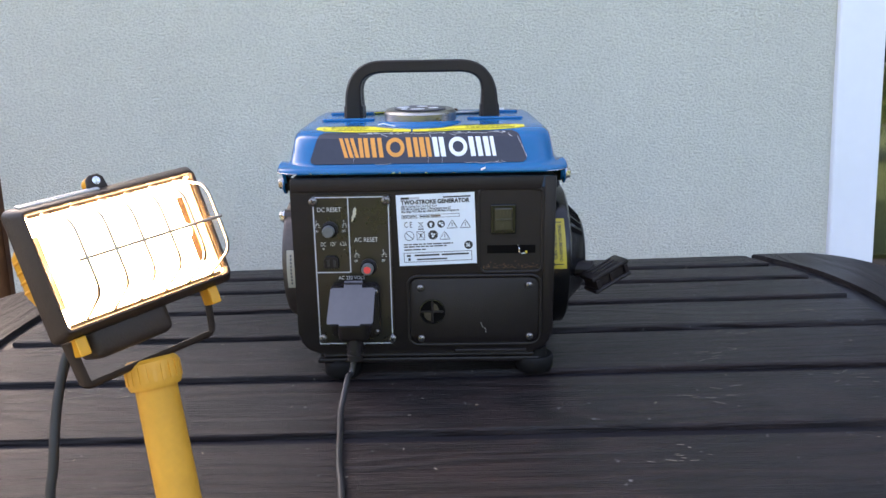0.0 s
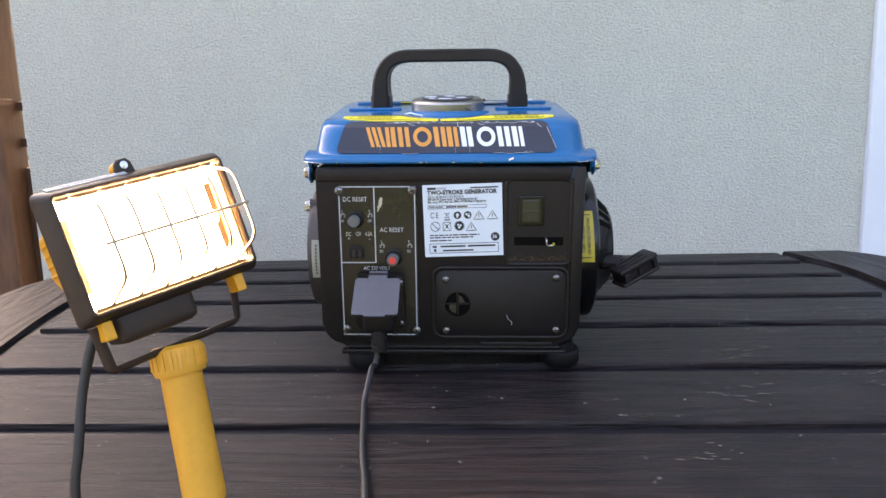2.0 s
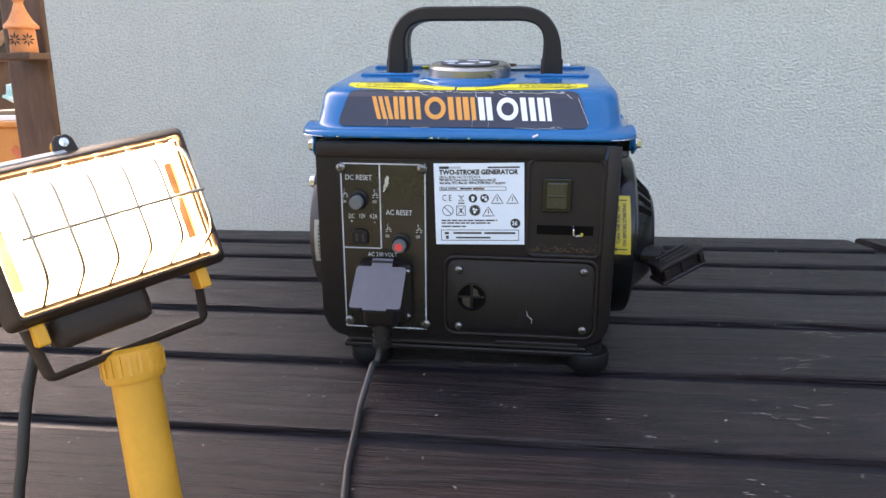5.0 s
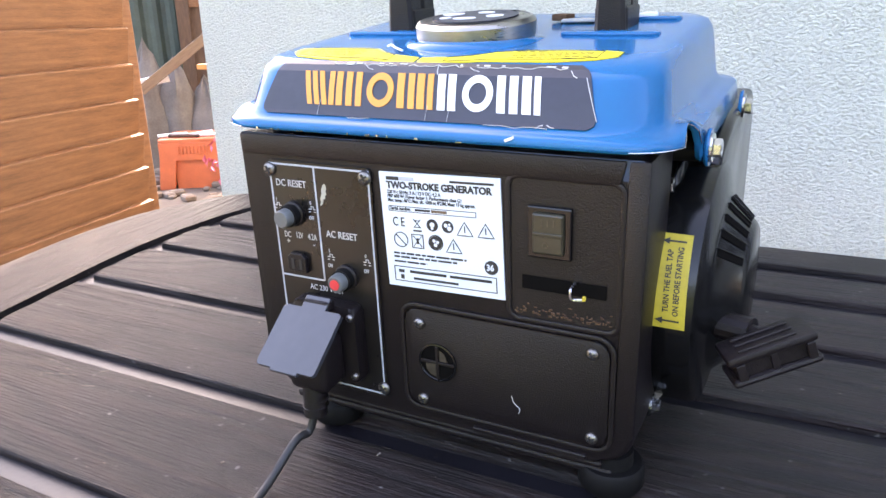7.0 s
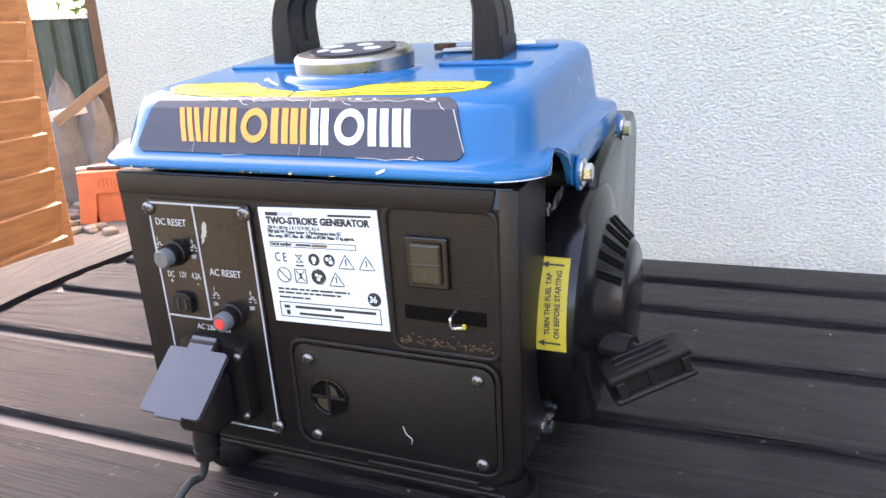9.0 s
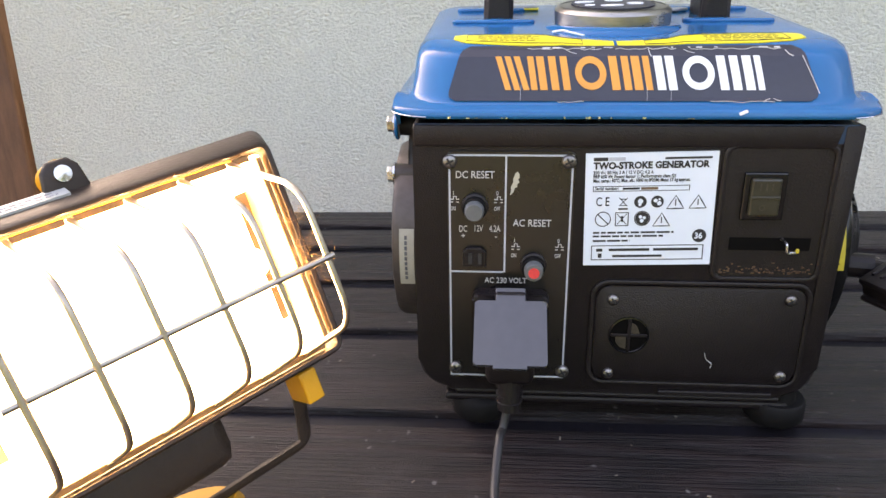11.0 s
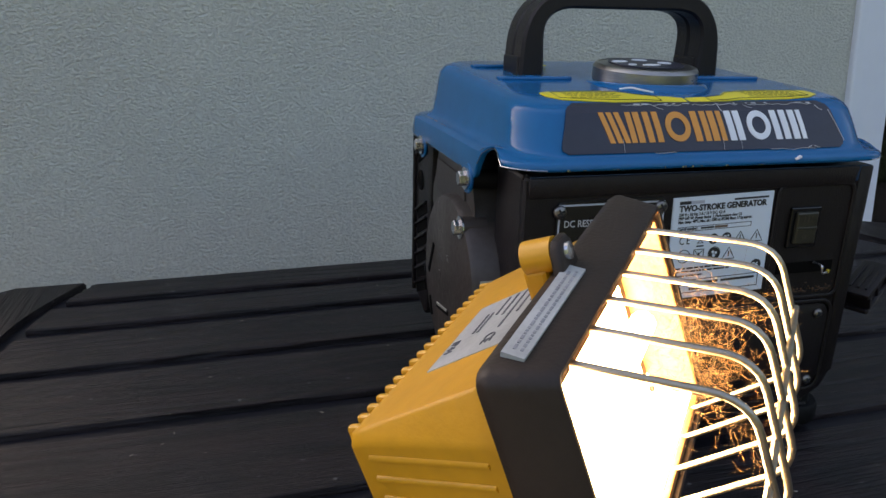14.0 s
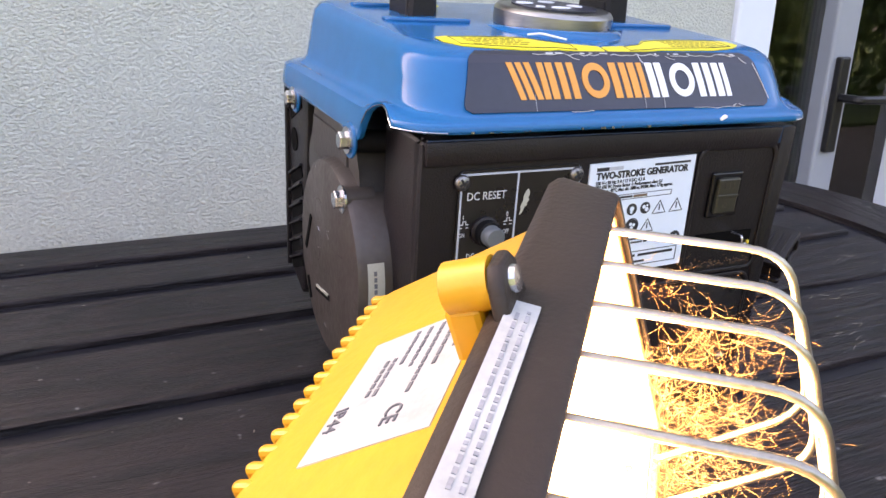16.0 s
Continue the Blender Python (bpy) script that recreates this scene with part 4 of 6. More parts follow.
    bars([(0.06, 0.94, 0.815, 0.822), (0.06, 0.94, 0.945, 0.952), (0.06, 0.067, 0.815, 0.952), (0.933, 0.94, 0.815, 0.952), (0.10, 0.15, 0.845, 0.872), (0.115, 0.145, 0.89, 0.93), (0.20, 0.52, 0.845, 0.868), (0.55, 0.90, 0.845, 0.868), (0.23, 0.62, 0.905, 0.925)], name="print_box")
    # stuck on a little askew
    p.matrix_basis = Matrix.Translation((0.0120, 0, 0.1556)) @ Matrix.Rotation(radians(-1.7), 4, "Y") @ Matrix.Translation((-0.0101, 0, -0.15665))
    return p


def switch_field(g):
    f = part("switch_field", prism(rrect(0.0545, 0.1135, 0.1135, 0.1935, 0.006), -0.0004, 0.0), PLASTIC, g, "recessed black switch field with rust-coloured dust")
    recess_frame(0.0515, 0.1165, 0.1105, 0.1965, 0.008, 0.003, f, -0.0022)
    b = part("rocker_switch", box(0.0645, 0.0890, -0.0028, 0.0, 0.1505, 0.1795, 0.001), PLASTIC_GLOSS, f, "rocker switch with smoky yellow rocker")
    part("rocker", box(0.0680, 0.0855, -0.0052, -0.0020, 0.1535, 0.1765, 0.0014), AMBER, b)
    part("rocker_ridge", box(0.0684, 0.0851, -0.0058, -0.0048, 0.1640, 0.166, 0.0004), AMBER, b)
    for x in (0.0735, 0.0768, 0.0801):
        part("moulded_mark", box(x - 0.0004, x + 0.0004, -0.0054, -0.0051, 0.1695, 0.1735), WARM_DARK, b)
    part("moulded_mark", lathe([(0.0017, 0), (0.0017, 0.0003), (0.0012, 0.0003), (0.0012, 0)], 16, at(0.0755, -0.0051, 0.1590, "-y")), WARM_DARK, b)
    part("slot", box(0.0610, 0.1080, -0.0009, -0.0003, 0.1310, 0.1390), HOLE, f, "dark open lever slot")
    part("choke_lever", tube(bend([(0.0910, -0.001, 0.1385), (0.0912, -0.010, 0.1385), (0.0915, -0.010, 0.1325), (0.0985, -0.008, 0.1328)], 0.002, 4), 0.0008, 8), STEEL, f, "bent steel wire lever")
    part("lever_tip", box(0.0972, 0.0992, -0.0092, -0.0074, 0.1322, 0.1350, 0.0006), WORN_YELLOW, f, "small yellow lever tip")
    rng = random.Random(8)
    bm = bmesh.new()
    for _ in range(70):
        x, z = rng.uniform(0.056, 0.112), 0.1155 + abs(rng.gauss(0, 0.0022))
        box(x, x + rng.uniform(0.0006, 0.002), -0.0009, -0.0002, z, z + rng.uniform(0.0004, 0.0012), bm=bm)
    tagged(part("rust_dust", bm, RUST, f, "rust-brown dust along the ledge"), kind="stuff")


def service_plate(g):
    recess_frame(-0.0190, 0.1150, 0.0360, 0.1100, 0.011, 0.0028, g, -0.0028, "plate_rim")
    p = part("service_plate", prism(rrect(-0.0155, 0.1115, 0.0395, 0.1065, 0.009), -0.0020, 0.0, bevel=0.0012), PLASTIC, g, "black service plate with round vent", smooth=35)
    for x, z in ((-0.0052, 0.0970), (0.1020, 0.0988), (0.1030, 0.0455), (-0.0052, 0.0446)):
        screw(x, z, p, 0.0036, -0.0020)
    hole = lathe([(0.0125, 0), (0.0125, 0.0006), (0.0112, 0.0008), (0.0110, 0.0002), (0, 0.0002)], 28, at(0.0062, -0.0020, 0.0725, "-y"))
    v = part("round_vent", hole, HOLE, p, "round vent opening with cross bars")
    part("vent_rim", lathe([(0.0128, 0), (0.0128, 0.0010), (0.0118, 0.0012), (0.0114, 0.0006)], 32, at(0.0062, -0.0020, 0.0725, "-y")), PLASTIC_GLOSS, v, smooth=40)
    part("inner_metal", prism([(0.0010, 0.0640), (0.0048, 0.0626), (0.0048, 0.0712), (-0.0020, 0.0712), (-0.0016, 0.0670)], -0.0026, -0.0021), WARM_DARK, v, "dull metal seen through the vent")
    part("inner_metal", prism([(0.0076, 0.0738), (0.0130, 0.0738), (0.0110, 0.0790), (0.0076, 0.0812)], -0.0026, -0.0021), WARM_DARK, v)
    part("vent_bar", box(0.0052, 0.0072, -0.0034, -0.0022, 0.0612, 0.0838, 0.0004), PLASTIC, v)
    part("vent_bar", box(-0.0051, 0.0175, -0.0034, -0.0022, 0.0715, 0.0735, 0.0004), PLASTIC, v)
    part("scratch", tube(smooth_path([(0.0545, -0.0022, 0.0610), (0.056, -0.0022, 0.0565), (0.0595, -0.0022, 0.0535), (0.059, -0.0022, 0.0500)], 4), 0.00022, 4), GREY_PRINT, p)


def logo_band(g):
    """Dark sticker that follows the sloping tank front; the brand is drawn as plain slanted bars."""
    def P(x, z, lift):
        y = front_y(z)
        return (x, y - lift * 0.88, z + lift * 0.47)

    def strip(x0, x1, z0, z1, lift, material, name, parent, slant=0.0, cols=1, inset=0.0, corner=0.0):
        bm = bmesh.new()
        rows = 17 if corner else 5
        grid = []
        for j in range(rows):
            z = z0 + (z1 - z0) * j / (rows - 1)
            f = j / (rows - 1)
            d = min(z - z0, z1 - z, corner)
            cut = inset * f + (corner - math.sqrt(max(0.0, corner ** 2 - (corner - d) ** 2)) if corner else 0.0)
            grid.append([bm.verts.new(P(x0 + (x1 - x0) * i / cols + slant * (z - z0) + (cut if i == 0 else -cut if i == cols else 0), z, lift)) for i in range(cols + 1)])
        for j in range(rows - 1):
            for i in range(cols):
                bm.faces.new((grid[j][i], grid[j][i + 1], grid[j + 1][i + 1], grid[j + 1][i]))
        ext = bmesh.ops.extrude_face_region(bm, geom=bm.faces[:])
        bmesh.ops.translate(bm, vec=(0, 0.0006, -0.0003), verts=[v for v in ext["geom"] if isinstance(v, bmesh.types.BMVert)])
        return part(name, bm, material, parent)
    band = strip(-0.1085, 0.1000, 0.2200, 0.2484, 0.0009, NAVY, "brand_band", g, cols=8, inset=0.0085, corner=0.0052)
    z0, z1 = 0.2255, 0.2432
    for k in range(3):
        strip(-0.0745 + k * 0.0052, -0.0711 + k * 0.0052, z0, z1, 0.0013, ORANGE, "brand_bar", band, -0.34)

    def disc(x, material):
        bm = bmesh.new()
        a, b = [], []
        for q in np.linspace(0, 2 * math.pi, 29)[:-1]:
            for rad, row in ((0.0088, a), (0.0052, b)):
                zz = (z0 + z1) / 2 + rad * math.sin(q)
                row.append(bm.verts.new(P(x + rad * 1.0 * math.cos(q) - 0.08 * (zz - z0), zz, 0.0014)))
        for i in range(28):
            bm.faces.new((a[i], a[(i + 1) % 28], b[(i + 1) % 28], b[i]))
        ext = bmesh.ops.extrude_face_region(bm, geom=bm.faces[:])
        bmesh.ops.translate(bm, vec=(0, 0.0006, -0.0003), verts=[v for v in ext["geom"] if isinstance(v, bmesh.types.BMVert)])
        part("brand_disc", bm, material, band)
    for x, w in ((-0.0596, 0.0036), (-0.0545, 0.0042), (-0.0478, 0.0042), (-0.0412, 0.0040), (-0.0138, 0.0046), (-0.0068, 0.0040), (-0.0012, 0.0046), (0.0052, 0.0036)):
        strip(x, x + w, z0, z1, 0.0013, ORANGE, "brand_bar", band, -0.16)
    disc(-0.0255, ORANGE)
    for x, w in ((0.0115, 0.0046), (0.0178, 0.0046), (0.0462, 0.0046), (0.0532, 0.0046), (0.0602, 0.0048), (0.0668, 0.0034)):
        strip(x, x + w, z0, z1, 0.0013, WHITE_PRINT, "brand_bar", band, -0.16)
    disc(0.0345, WHITE_PRINT)
    rng = random.Random(3)
    # curled edges and creases in the vinyl, their highlights drawn as pale threads
    def crease(points, rad, material=GREY_PRINT):
        part("curled_edge_highlight", tube([P(x, z, 0.0011) for x, z in points], rad, 4), material, band)
    crease([(0.0994 - 0.0085 * f, 0.2237 + 0.0195 * f) for f in np.linspace(0, 1, 8)], 0.00022)
    for a, b in ((-0.062, -0.020), (-0.012, 0.022), (0.030, 0.080)):
        crease([(x, 0.2474 - rng.random() * 0.0011) for x in np.linspace(a, b, 14)], 0.00026)
    for a, b in ((-0.045, -0.030), (0.040, 0.075)):
        crease([(x, 0.2190 + rng.random() * 0.0009) for x in np.linspace(a, b, 9)], 0.00020)
    for x, z, dx, dz in ((0.0690, 0.2195, 0.0035, 0.0016), (0.0745, 0.2212, 0.004, -0.0012), (-0.040, 0.2465, 0.006, -0.002), (0.0065, 0.2470, 0.0015, -0.004), (0.026, 0.2465, 0.006, -0.0018), (0.082, 0.2460, 0.004, -0.003)):
        crease([(x, z), (x + dx * 0.45, z + dz * 0.7), (x + dx, z + dz)], 0.00024)
    for x, h in ((-0.066, 0.008), (0.0052, 0.011), (0.0185, 0.007)):
        crease([(x, 0.2200), (x + 0.0003, 0.2200 + h)], 0.00010, GREY_PRINT)
    for _ in range(14):
        x = rng.uniform(-0.06, 0.085)
        w = rng.uniform(0.001, 0.005)
        strip(x, x + w, 0.2468 + rng.random() * 0.0006, 0.2477, 0.0012, GREY_PRINT, "torn_edge", band, rng.uniform(-1, 1))
    part("paint_chip", prism([(0.0545, 0.2148), (0.0590, 0.2166), (0.0595, 0.2154), (0.0553, 0.2136)], -0.0092, -0.0070), WHITE_PRINT, band, "chipped white spot on the tank flange")


def tank_labels(g):
    """Yellow warning labels on the tank's top front edge, curving round the filler."""
    def surf(x, y):
        z = float(np.interp(y, [0.0155, 0.0212, 0.030, 0.041, 0.06], [0.2460, 0.2486, 0.2505, 0.2516, 0.2530]))
        return z + 0.0007

    def label(cols, name):
        bm = bmesh.new()
        grid = []
        for x, ya, yb in cols:
            grid.append([bm.verts.new((x, ya + (yb - ya) * j / 5, surf(x, ya + (yb - ya) * j / 5))) for j in range(6)])
        for a, b in zip(grid, grid[1:]):
            for j in range(5):
                bm.faces.new((a[j], b[j], b[j + 1], a[j + 1]))
        ext = bmesh.ops.extrude_face_region(bm, geom=bm.faces[:])
        bmesh.ops.translate(bm, vec=(0, 0, -0.0006), verts=[v for v in ext["geom"] if isinstance(v, bmesh.types.BMVert)])
        lab = part(name, bm, YELLOW_LABEL, g, "yellow warning label with black print", smooth=30)
        ring = [(x, ya + (yb - ya) * 0.12) for x, ya, yb in cols[1:-1]] + [(x, ya + (yb - ya) * 0.9) for x, ya, yb in cols[-2:0:-1]]
        part("print_outline", tube([(x, y, surf(x, y) + 0.0001) for x, y in ring], 0.00028, 4, closed=True), INK, lab)
        return lab
    left = label([(-0.106, 0.034, 0.044), (-0.098, 0.026, 0.0475), (-0.080, 0.0225, 0.049), (-0.062, 0.0205, 0.049), (-0.050, 0.0205, 0.0465), (-0.042, 0.0215, 0.0385), (-0.030, 0.0200, 0.0310), (-0.012, 0.0195, 0.0268)], "warning_label")
    right = label([(-0.010, 0.0195, 0.0265), (0.006, 0.0200, 0.0280), (0.020, 0.0210, 0.0320), (0.030, 0.0225, 0.0420), (0.045, 0.0225, 0.0470), (0.070, 0.0235, 0.0490), (0.090, 0.0275, 0.0480), (0.100, 0.0340, 0.0450)], "warning_label")
    rng = random.Random(12)
    for lab, spans in ((left, ((-0.092, -0.058),)), (right, ((0.040, 0.085),))):
        bm = bmesh.new()
        for a, b in spans:
            for y in (0.0285, 0.0318, 0.0351, 0.0384, 0.0417):
                x = a + rng.uniform(0, 0.004)
                while x < b:
                    w = rng.uniform(0.002, 0.006)
                    z = surf(x, y)
                    box(x, x + w, y, y + 0.0006, z - 0.0001, z + 0.0002, bm=bm)
                    x += w + 0.0012
        tagged(part("small_print", bm, INK, lab), kind="stuff")
    part("label_curl", tube(smooth_path([(-0.046, 0.049, 0.2540), (-0.040, 0.044, 0.2552), (-0.036, 0.040, 0.2545), (-0.028, 0.0355, 0.2530)], 5), 0.0007, 5), WHITE_PRINT, left)
    for x0, x1, y0, y1 in ((-0.095, -0.050, 0.166, 0.180),):
        z = 0.2518 + 0.062 * ((y0 + y1) / 2 - 0.04)
        lab = part("rear_label", prism(rect(x0, x1, y0, y1), z + 0.0002, z + 0.0012, "z"), YELLOW_LABEL, g, "worn yellow label at the tank's back")
        for k in range(3):
            part("print_bar", box(x0 + 0.004 + k * 0.015, x0 + 0.014 + k * 0.015, y0 + 0.003, y1 - 0.003, z + 0.0011, z + 0.0015), INK, lab)


def recoil_starter(g):
    c = at(0.0, 0.105, 0.106, "x")
    drum = part("starter_housing", lathe([(0.0, 0.110), (0.0728, 0.110), (0.0733, 0.1200), (0.0757, 0.1215), (0.0768, 0.1235), (0.0768, 0.1435), (0.0756, 0.1470), (0.0715, 0.1496), (0.0580, 0.1522), (0.0548, 0.1534), (0.0418, 0.1664), (0.0398, 0.1684), (0.0370, 0.1698), (0.0, 0.1706)], 64, c), PLASTIC_GLOSS, g, "glossy black recoil starter housing", smooth=38)
    # dark cooling slots fanned on the sloping ring
    for k in range(6):
        a = radians(-15 + k * 13.0)
        m = c @ Matrix.Rotation(a, 4, "Z") @ Matrix.Translation((-0.0485, 0, 0.1597)) @ Matrix.Rotation(radians(-45), 4, "Y")
        part("cooling_slot", box(-0.0092, 0.0088, -0.0021, 0.0021, -0.0015, 0.0006, 0.0003, m=m), HOLE, drum)
        part("slot_lip", box(-0.0093, 0.0089, 0.0021, 0.0028, -0.001, 0.0012, 0.0003, m=m), PLASTIC_GLOSS, drum)
    # shroud plate behind, rising to the rear
    sh = [(0.084, 0.100), (0.088, 0.168), (0.108, 0.191), (0.150, 0.2015), (0.245, 0.2045), (0.257, 0.198), (0.264, 0.185), (0.266, 0.095), (0.252, 0.070), (0.20, 0.06), (0.10, 0.06)]
    part("cooling_shroud", prism(sh, 0.112, 0.1465, "x", bevel=0.004, seg=3), PLASTIC_GLOSS, drum, smooth=38)
    part("cowl_neck", prism([(0.067, 0.150), (0.067, 0.170), (0.076, 0.184), (0.112, 0.192), (0.112, 0.150)], 0.108, 0.129, "x", bevel=0.007, seg=4), PLASTIC_GLOSS, drum, smooth=38)
    part("shroud_cheek", prism([(0.052, 0.050), (0.052, 0.197), (0.075, 0.197), (0.085, 0.05)], 0.105, 0.1185, "x", bevel=0.005, seg=3), PLASTIC_GLOSS, drum, smooth=38)
    part("front_collar", lathe([(0.0, 0.104), (0.0800, 0.104), (0.0800, 0.1195), (0.0788, 0.1208), (0.0740, 0.1210)], 56, c), PLASTIC, drum, smooth=38)
    # lower fixing bolt with its lug, and dry dirt beside the foot
    part("fixing_lug", tube([(0.106, 0.0467, 0.0451), (0.1255, 0.0467, 0.0451)], 0.0078, 16), PLASTIC_GLOSS, drum, smooth=40)
    rng = random.Random(12)
    bm = bmesh.new()
    for _ in range(120):
        f = rng.random()
        x = 0.1285 - 0.012 * f ** 1.6 + rng.gauss(0, 0.0012)
        z = 0.058 - 0.029 * f + rng.gauss(0, 0.0012)
        w = rng.uniform(0.0004, 0.0014)
        box(-w, w, -0.0004, 0.0004, -w * 0.5, w * 1.6, bm=bm, m=Matrix.Translation((x, 0.0530, z)) @ Matrix.Rotation(rng.uniform(-0.9, 0.9), 4, "Y"))
    tagged(part("dry_dirt", bm, WEB_PALE, drum, "pale dry dirt caught in the corner"), kind="stuff")
    # label wrapped on the drum
    def wrap(u, v, up):
        """u along the drum's axis, v round it from the label's foot."""
        q = 0.012 + v / 0.0768
        r = 0.0770 + up
        return (0.1263 + u - 0.03 * v, 0.105 - r * math.cos(q), 0.106 + r * math.sin(q))
    bm = bmesh.new()
    grid = [[bm.verts.new(wrap(0.0175 * i / 2, 0.0530 * j / 14, 0.0002)) for j in range(15)] for i in range(3)]
    for i in range(2):
        for j in range(14):
            bm.faces.new((grid[i][j], grid[i + 1][j], grid[i + 1][j + 1], grid[i][j + 1]))
    ext = bmesh.ops.extrude_face_region(bm, geom=bm.faces[:])
    bmesh.ops.translate(bm, vec=(0, 0.0006, -0.0002), verts=[v for v in ext["geom"] if isinstance(v, bmesh.types.BMVert)])
    lab = part("fuel_tap_label", bm, WORN_YELLOW, g, "yellow fuel tap label with black letters", smooth=30)
    for body, u0 in (("TURN THE FUEL TAP", 0.0082), ("ON BEFORE STARTING", 0.0136)):
        tx = text(body, 0.0043, INK, lab, Matrix.Identity(4), bold=0.0001, squeeze=0.86)
        xs = [v.co.x for v in tx.data.vertices]
        mid = (min(xs) + max(xs)) / 2
        for v in tx.data.vertices:
            v.co = wrap(u0 - v.co.y, 0.0265 + v.co.x - mid, 0.0003 + max(0.0, v.co.z))
    for v0 in (0.0045, 0.0485):
        bm = bmesh.new()
        for poly in (((0.0015, v0), (0.0055, v0 - 0.0019), (0.0055, v0 + 0.0019)), ((0.0055, v0 - 0.0005), (0.0145, v0 - 0.0005), (0.0145, v0 + 0.0005), (0.0055, v0 + 0.0005))):
            bm.faces.new([bm.verts.new(wrap(u, v, 0.0005)) for u, v in poly])
        ext = bmesh.ops.extrude_face_region(bm, geom=bm.faces[:])
        bmesh.ops.translate(bm, vec=(0, 0.0002, 0), verts=[v for v in ext["geom"] if isinstance(v, bmesh.types.BMVert)])
        part("arrow", bm, INK, lab)
    # pull handle
    part("rope_guide", tube([(0.158, 0.062, 0.098), (0.176, 0.056, 0.099)], 0.0085, 14), PLASTIC, drum)
    hm = Matrix.Translation((0.1865, 0.040, 0.0975)) @ Matrix.Rotation(radians(27), 4, "Z") @ Matrix.Rotation(radians(-20), 4, "Y")
    h = part("pull_handle", box(-0.0245, 0.0235, -0.0110, 0.0110, 0.004, 0.0095, 0.002, m=hm), PLASTIC, g, "black plastic recoil pull handle", smooth=40)
    part("grip_bar", box(-0.0245, 0.0235, -0.0110, 0.0110, -0.0095, -0.005, 0.002, m=hm), PLASTIC, h)
    for x0, x1 in ((-0.021, -0.016), (0.0165, 0.021), (-0.0025, 0.0015)):
        part("grip_web", box(x0, x1, -0.0100 if x0 > -0.01 and x1 < 0.01 else -0.0112, 0.0112, -0.0055, 0.0045, 0.0006, m=hm), PLASTIC, h)
    part("grip_core", box(-0.020, 0.0195, -0.0082, 0.0095, -0.0052, 0.0042, 0.0006, m=hm), PLASTIC, h)
    for y in (-0.0072, -0.0012, 0.0048):
        part("grip_groove", box(-0.017, 0.014, y, y + 0.0022, 0.0093, 0.0107, 0.0006, m=hm), PLASTIC, h)
    part("pull_stem", tube([(0.170, 0.060, 0.099), (0.186, 0.045, 0.1)], 0.0052, 12), PLASTIC, h)


def alternator_end(g):
    c = at(0, 0.0985, 0.1075, "-x")
    a = part("alternator_cover", lathe([(0.0, 0.095), (0.0645, 0.095), (0.0660, 0.100), (0.0655, 0.1455), (0.0636, 0.1490), (0.0585, 0.1502), (0.0, 0.1505)], 56, c), CASTING, g, "dull grey cast alternator end cover", smooth=38)
    part("cover_lug", prism([(0.050, 0.140), (0.172, 0.140), (0.180, 0.150), (0.178, 0.166), (0.166, 0.172), (0.164, 0.196), (0.072, 0.194), (0.069, 0.174), (0.062, 0.162)], -0.140, -0.098, "x", bevel=0.003), LUG_DARK, a, smooth=35)
    part("lug_panel", prism([(0.084, 0.160), (0.158, 0.163), (0.160, 0.189), (0.086, 0.188)], -0.1415, -0.1395, "x", bevel=0.0005), LUG_DARK, a)
    for y, z, rot, w, mt in ((0.1390, 0.1125, -63, 0.030, HOLE), (0.104, 0.0818, -9, 0.032, HOLE), (0.1045, 0.0832, -9, 0.028, TAG), (0.137, 0.072, 63, 0.016, HOLE)):
        m = Matrix.Translation((-0.1503, y, z)) @ Matrix.Rotation(radians(rot), 4, "X")
        k = 0.0008 if mt is TAG else 0.0020
        part("cover_slot", box(-0.0007 if mt is HOLE else -0.0009, 0.0008, -w / 2, w / 2, -k, k, m=m), mt, a)
    # pale scratches on the casting
    rng = random.Random(31)
    bm = bmesh.new()
    for _ in range(16):
        y, z, q = rng.gauss(0.10, 0.022), rng.gauss(0.11, 0.025), rng.uniform(-1.2, 1.2)
        w = rng.uniform(0.003, 0.010)
        tube([(-0.1506, y, z), (-0.1507, y + w * math.cos(q), z + w * math.sin(q))], rng.uniform(0.0001, 0.00025), 4, bm=bm)
    tagged(part("scratches", bm, STEEL, a, "bright scratches on the cover"), kind="stuff")
    def rim(x, v, up):
        q = (v - 0.019) / 0.0657
        return (x, 0.0985 - (0.0658 + up) * math.cos(q), 0.1075 + (0.0658 + up) * math.sin(q))

    def strip(x0, x1, v0, v1, up, n):
        bm = bmesh.new()
        g_ = [[bm.verts.new(rim(x, v0 + (v1 - v0) * k / n, up)) for x in (x0, x1)] for k in range(n + 1)]
        for p, q in zip(g_, g_[1:]):
            bm.faces.new((p[0], p[1], q[1], q[0]))
        ext = bmesh.ops.extrude_face_region(bm, geom=bm.faces[:])
        bmesh.ops.translate(bm, vec=(0, 0.0003, 0), verts=[v for v in ext["geom"] if isinstance(v, bmesh.types.BMVert)])
        return bm
    tag = part("serial_tag", strip(-0.1440, -0.1340, 0.0, 0.040, 0.0006, 10), TAG, a, "pale serial strip with dark print")
    for k in range(9):
        part("print_bar", strip(-0.1405, -0.1387, 0.004 + k * 0.0036, 0.0066 + k * 0.0036, 0.0008, 2), FADED_INK, tag)
    part("bolt_boss", tube([(-0.132, 0.066, 0.158), (-0.1492, 0.066, 0.158)], 0.0078, 16), CASTING, a, smooth=40)
    bolt(-0.1492, 0.066, 0.158, "-x", a, 0.0055)


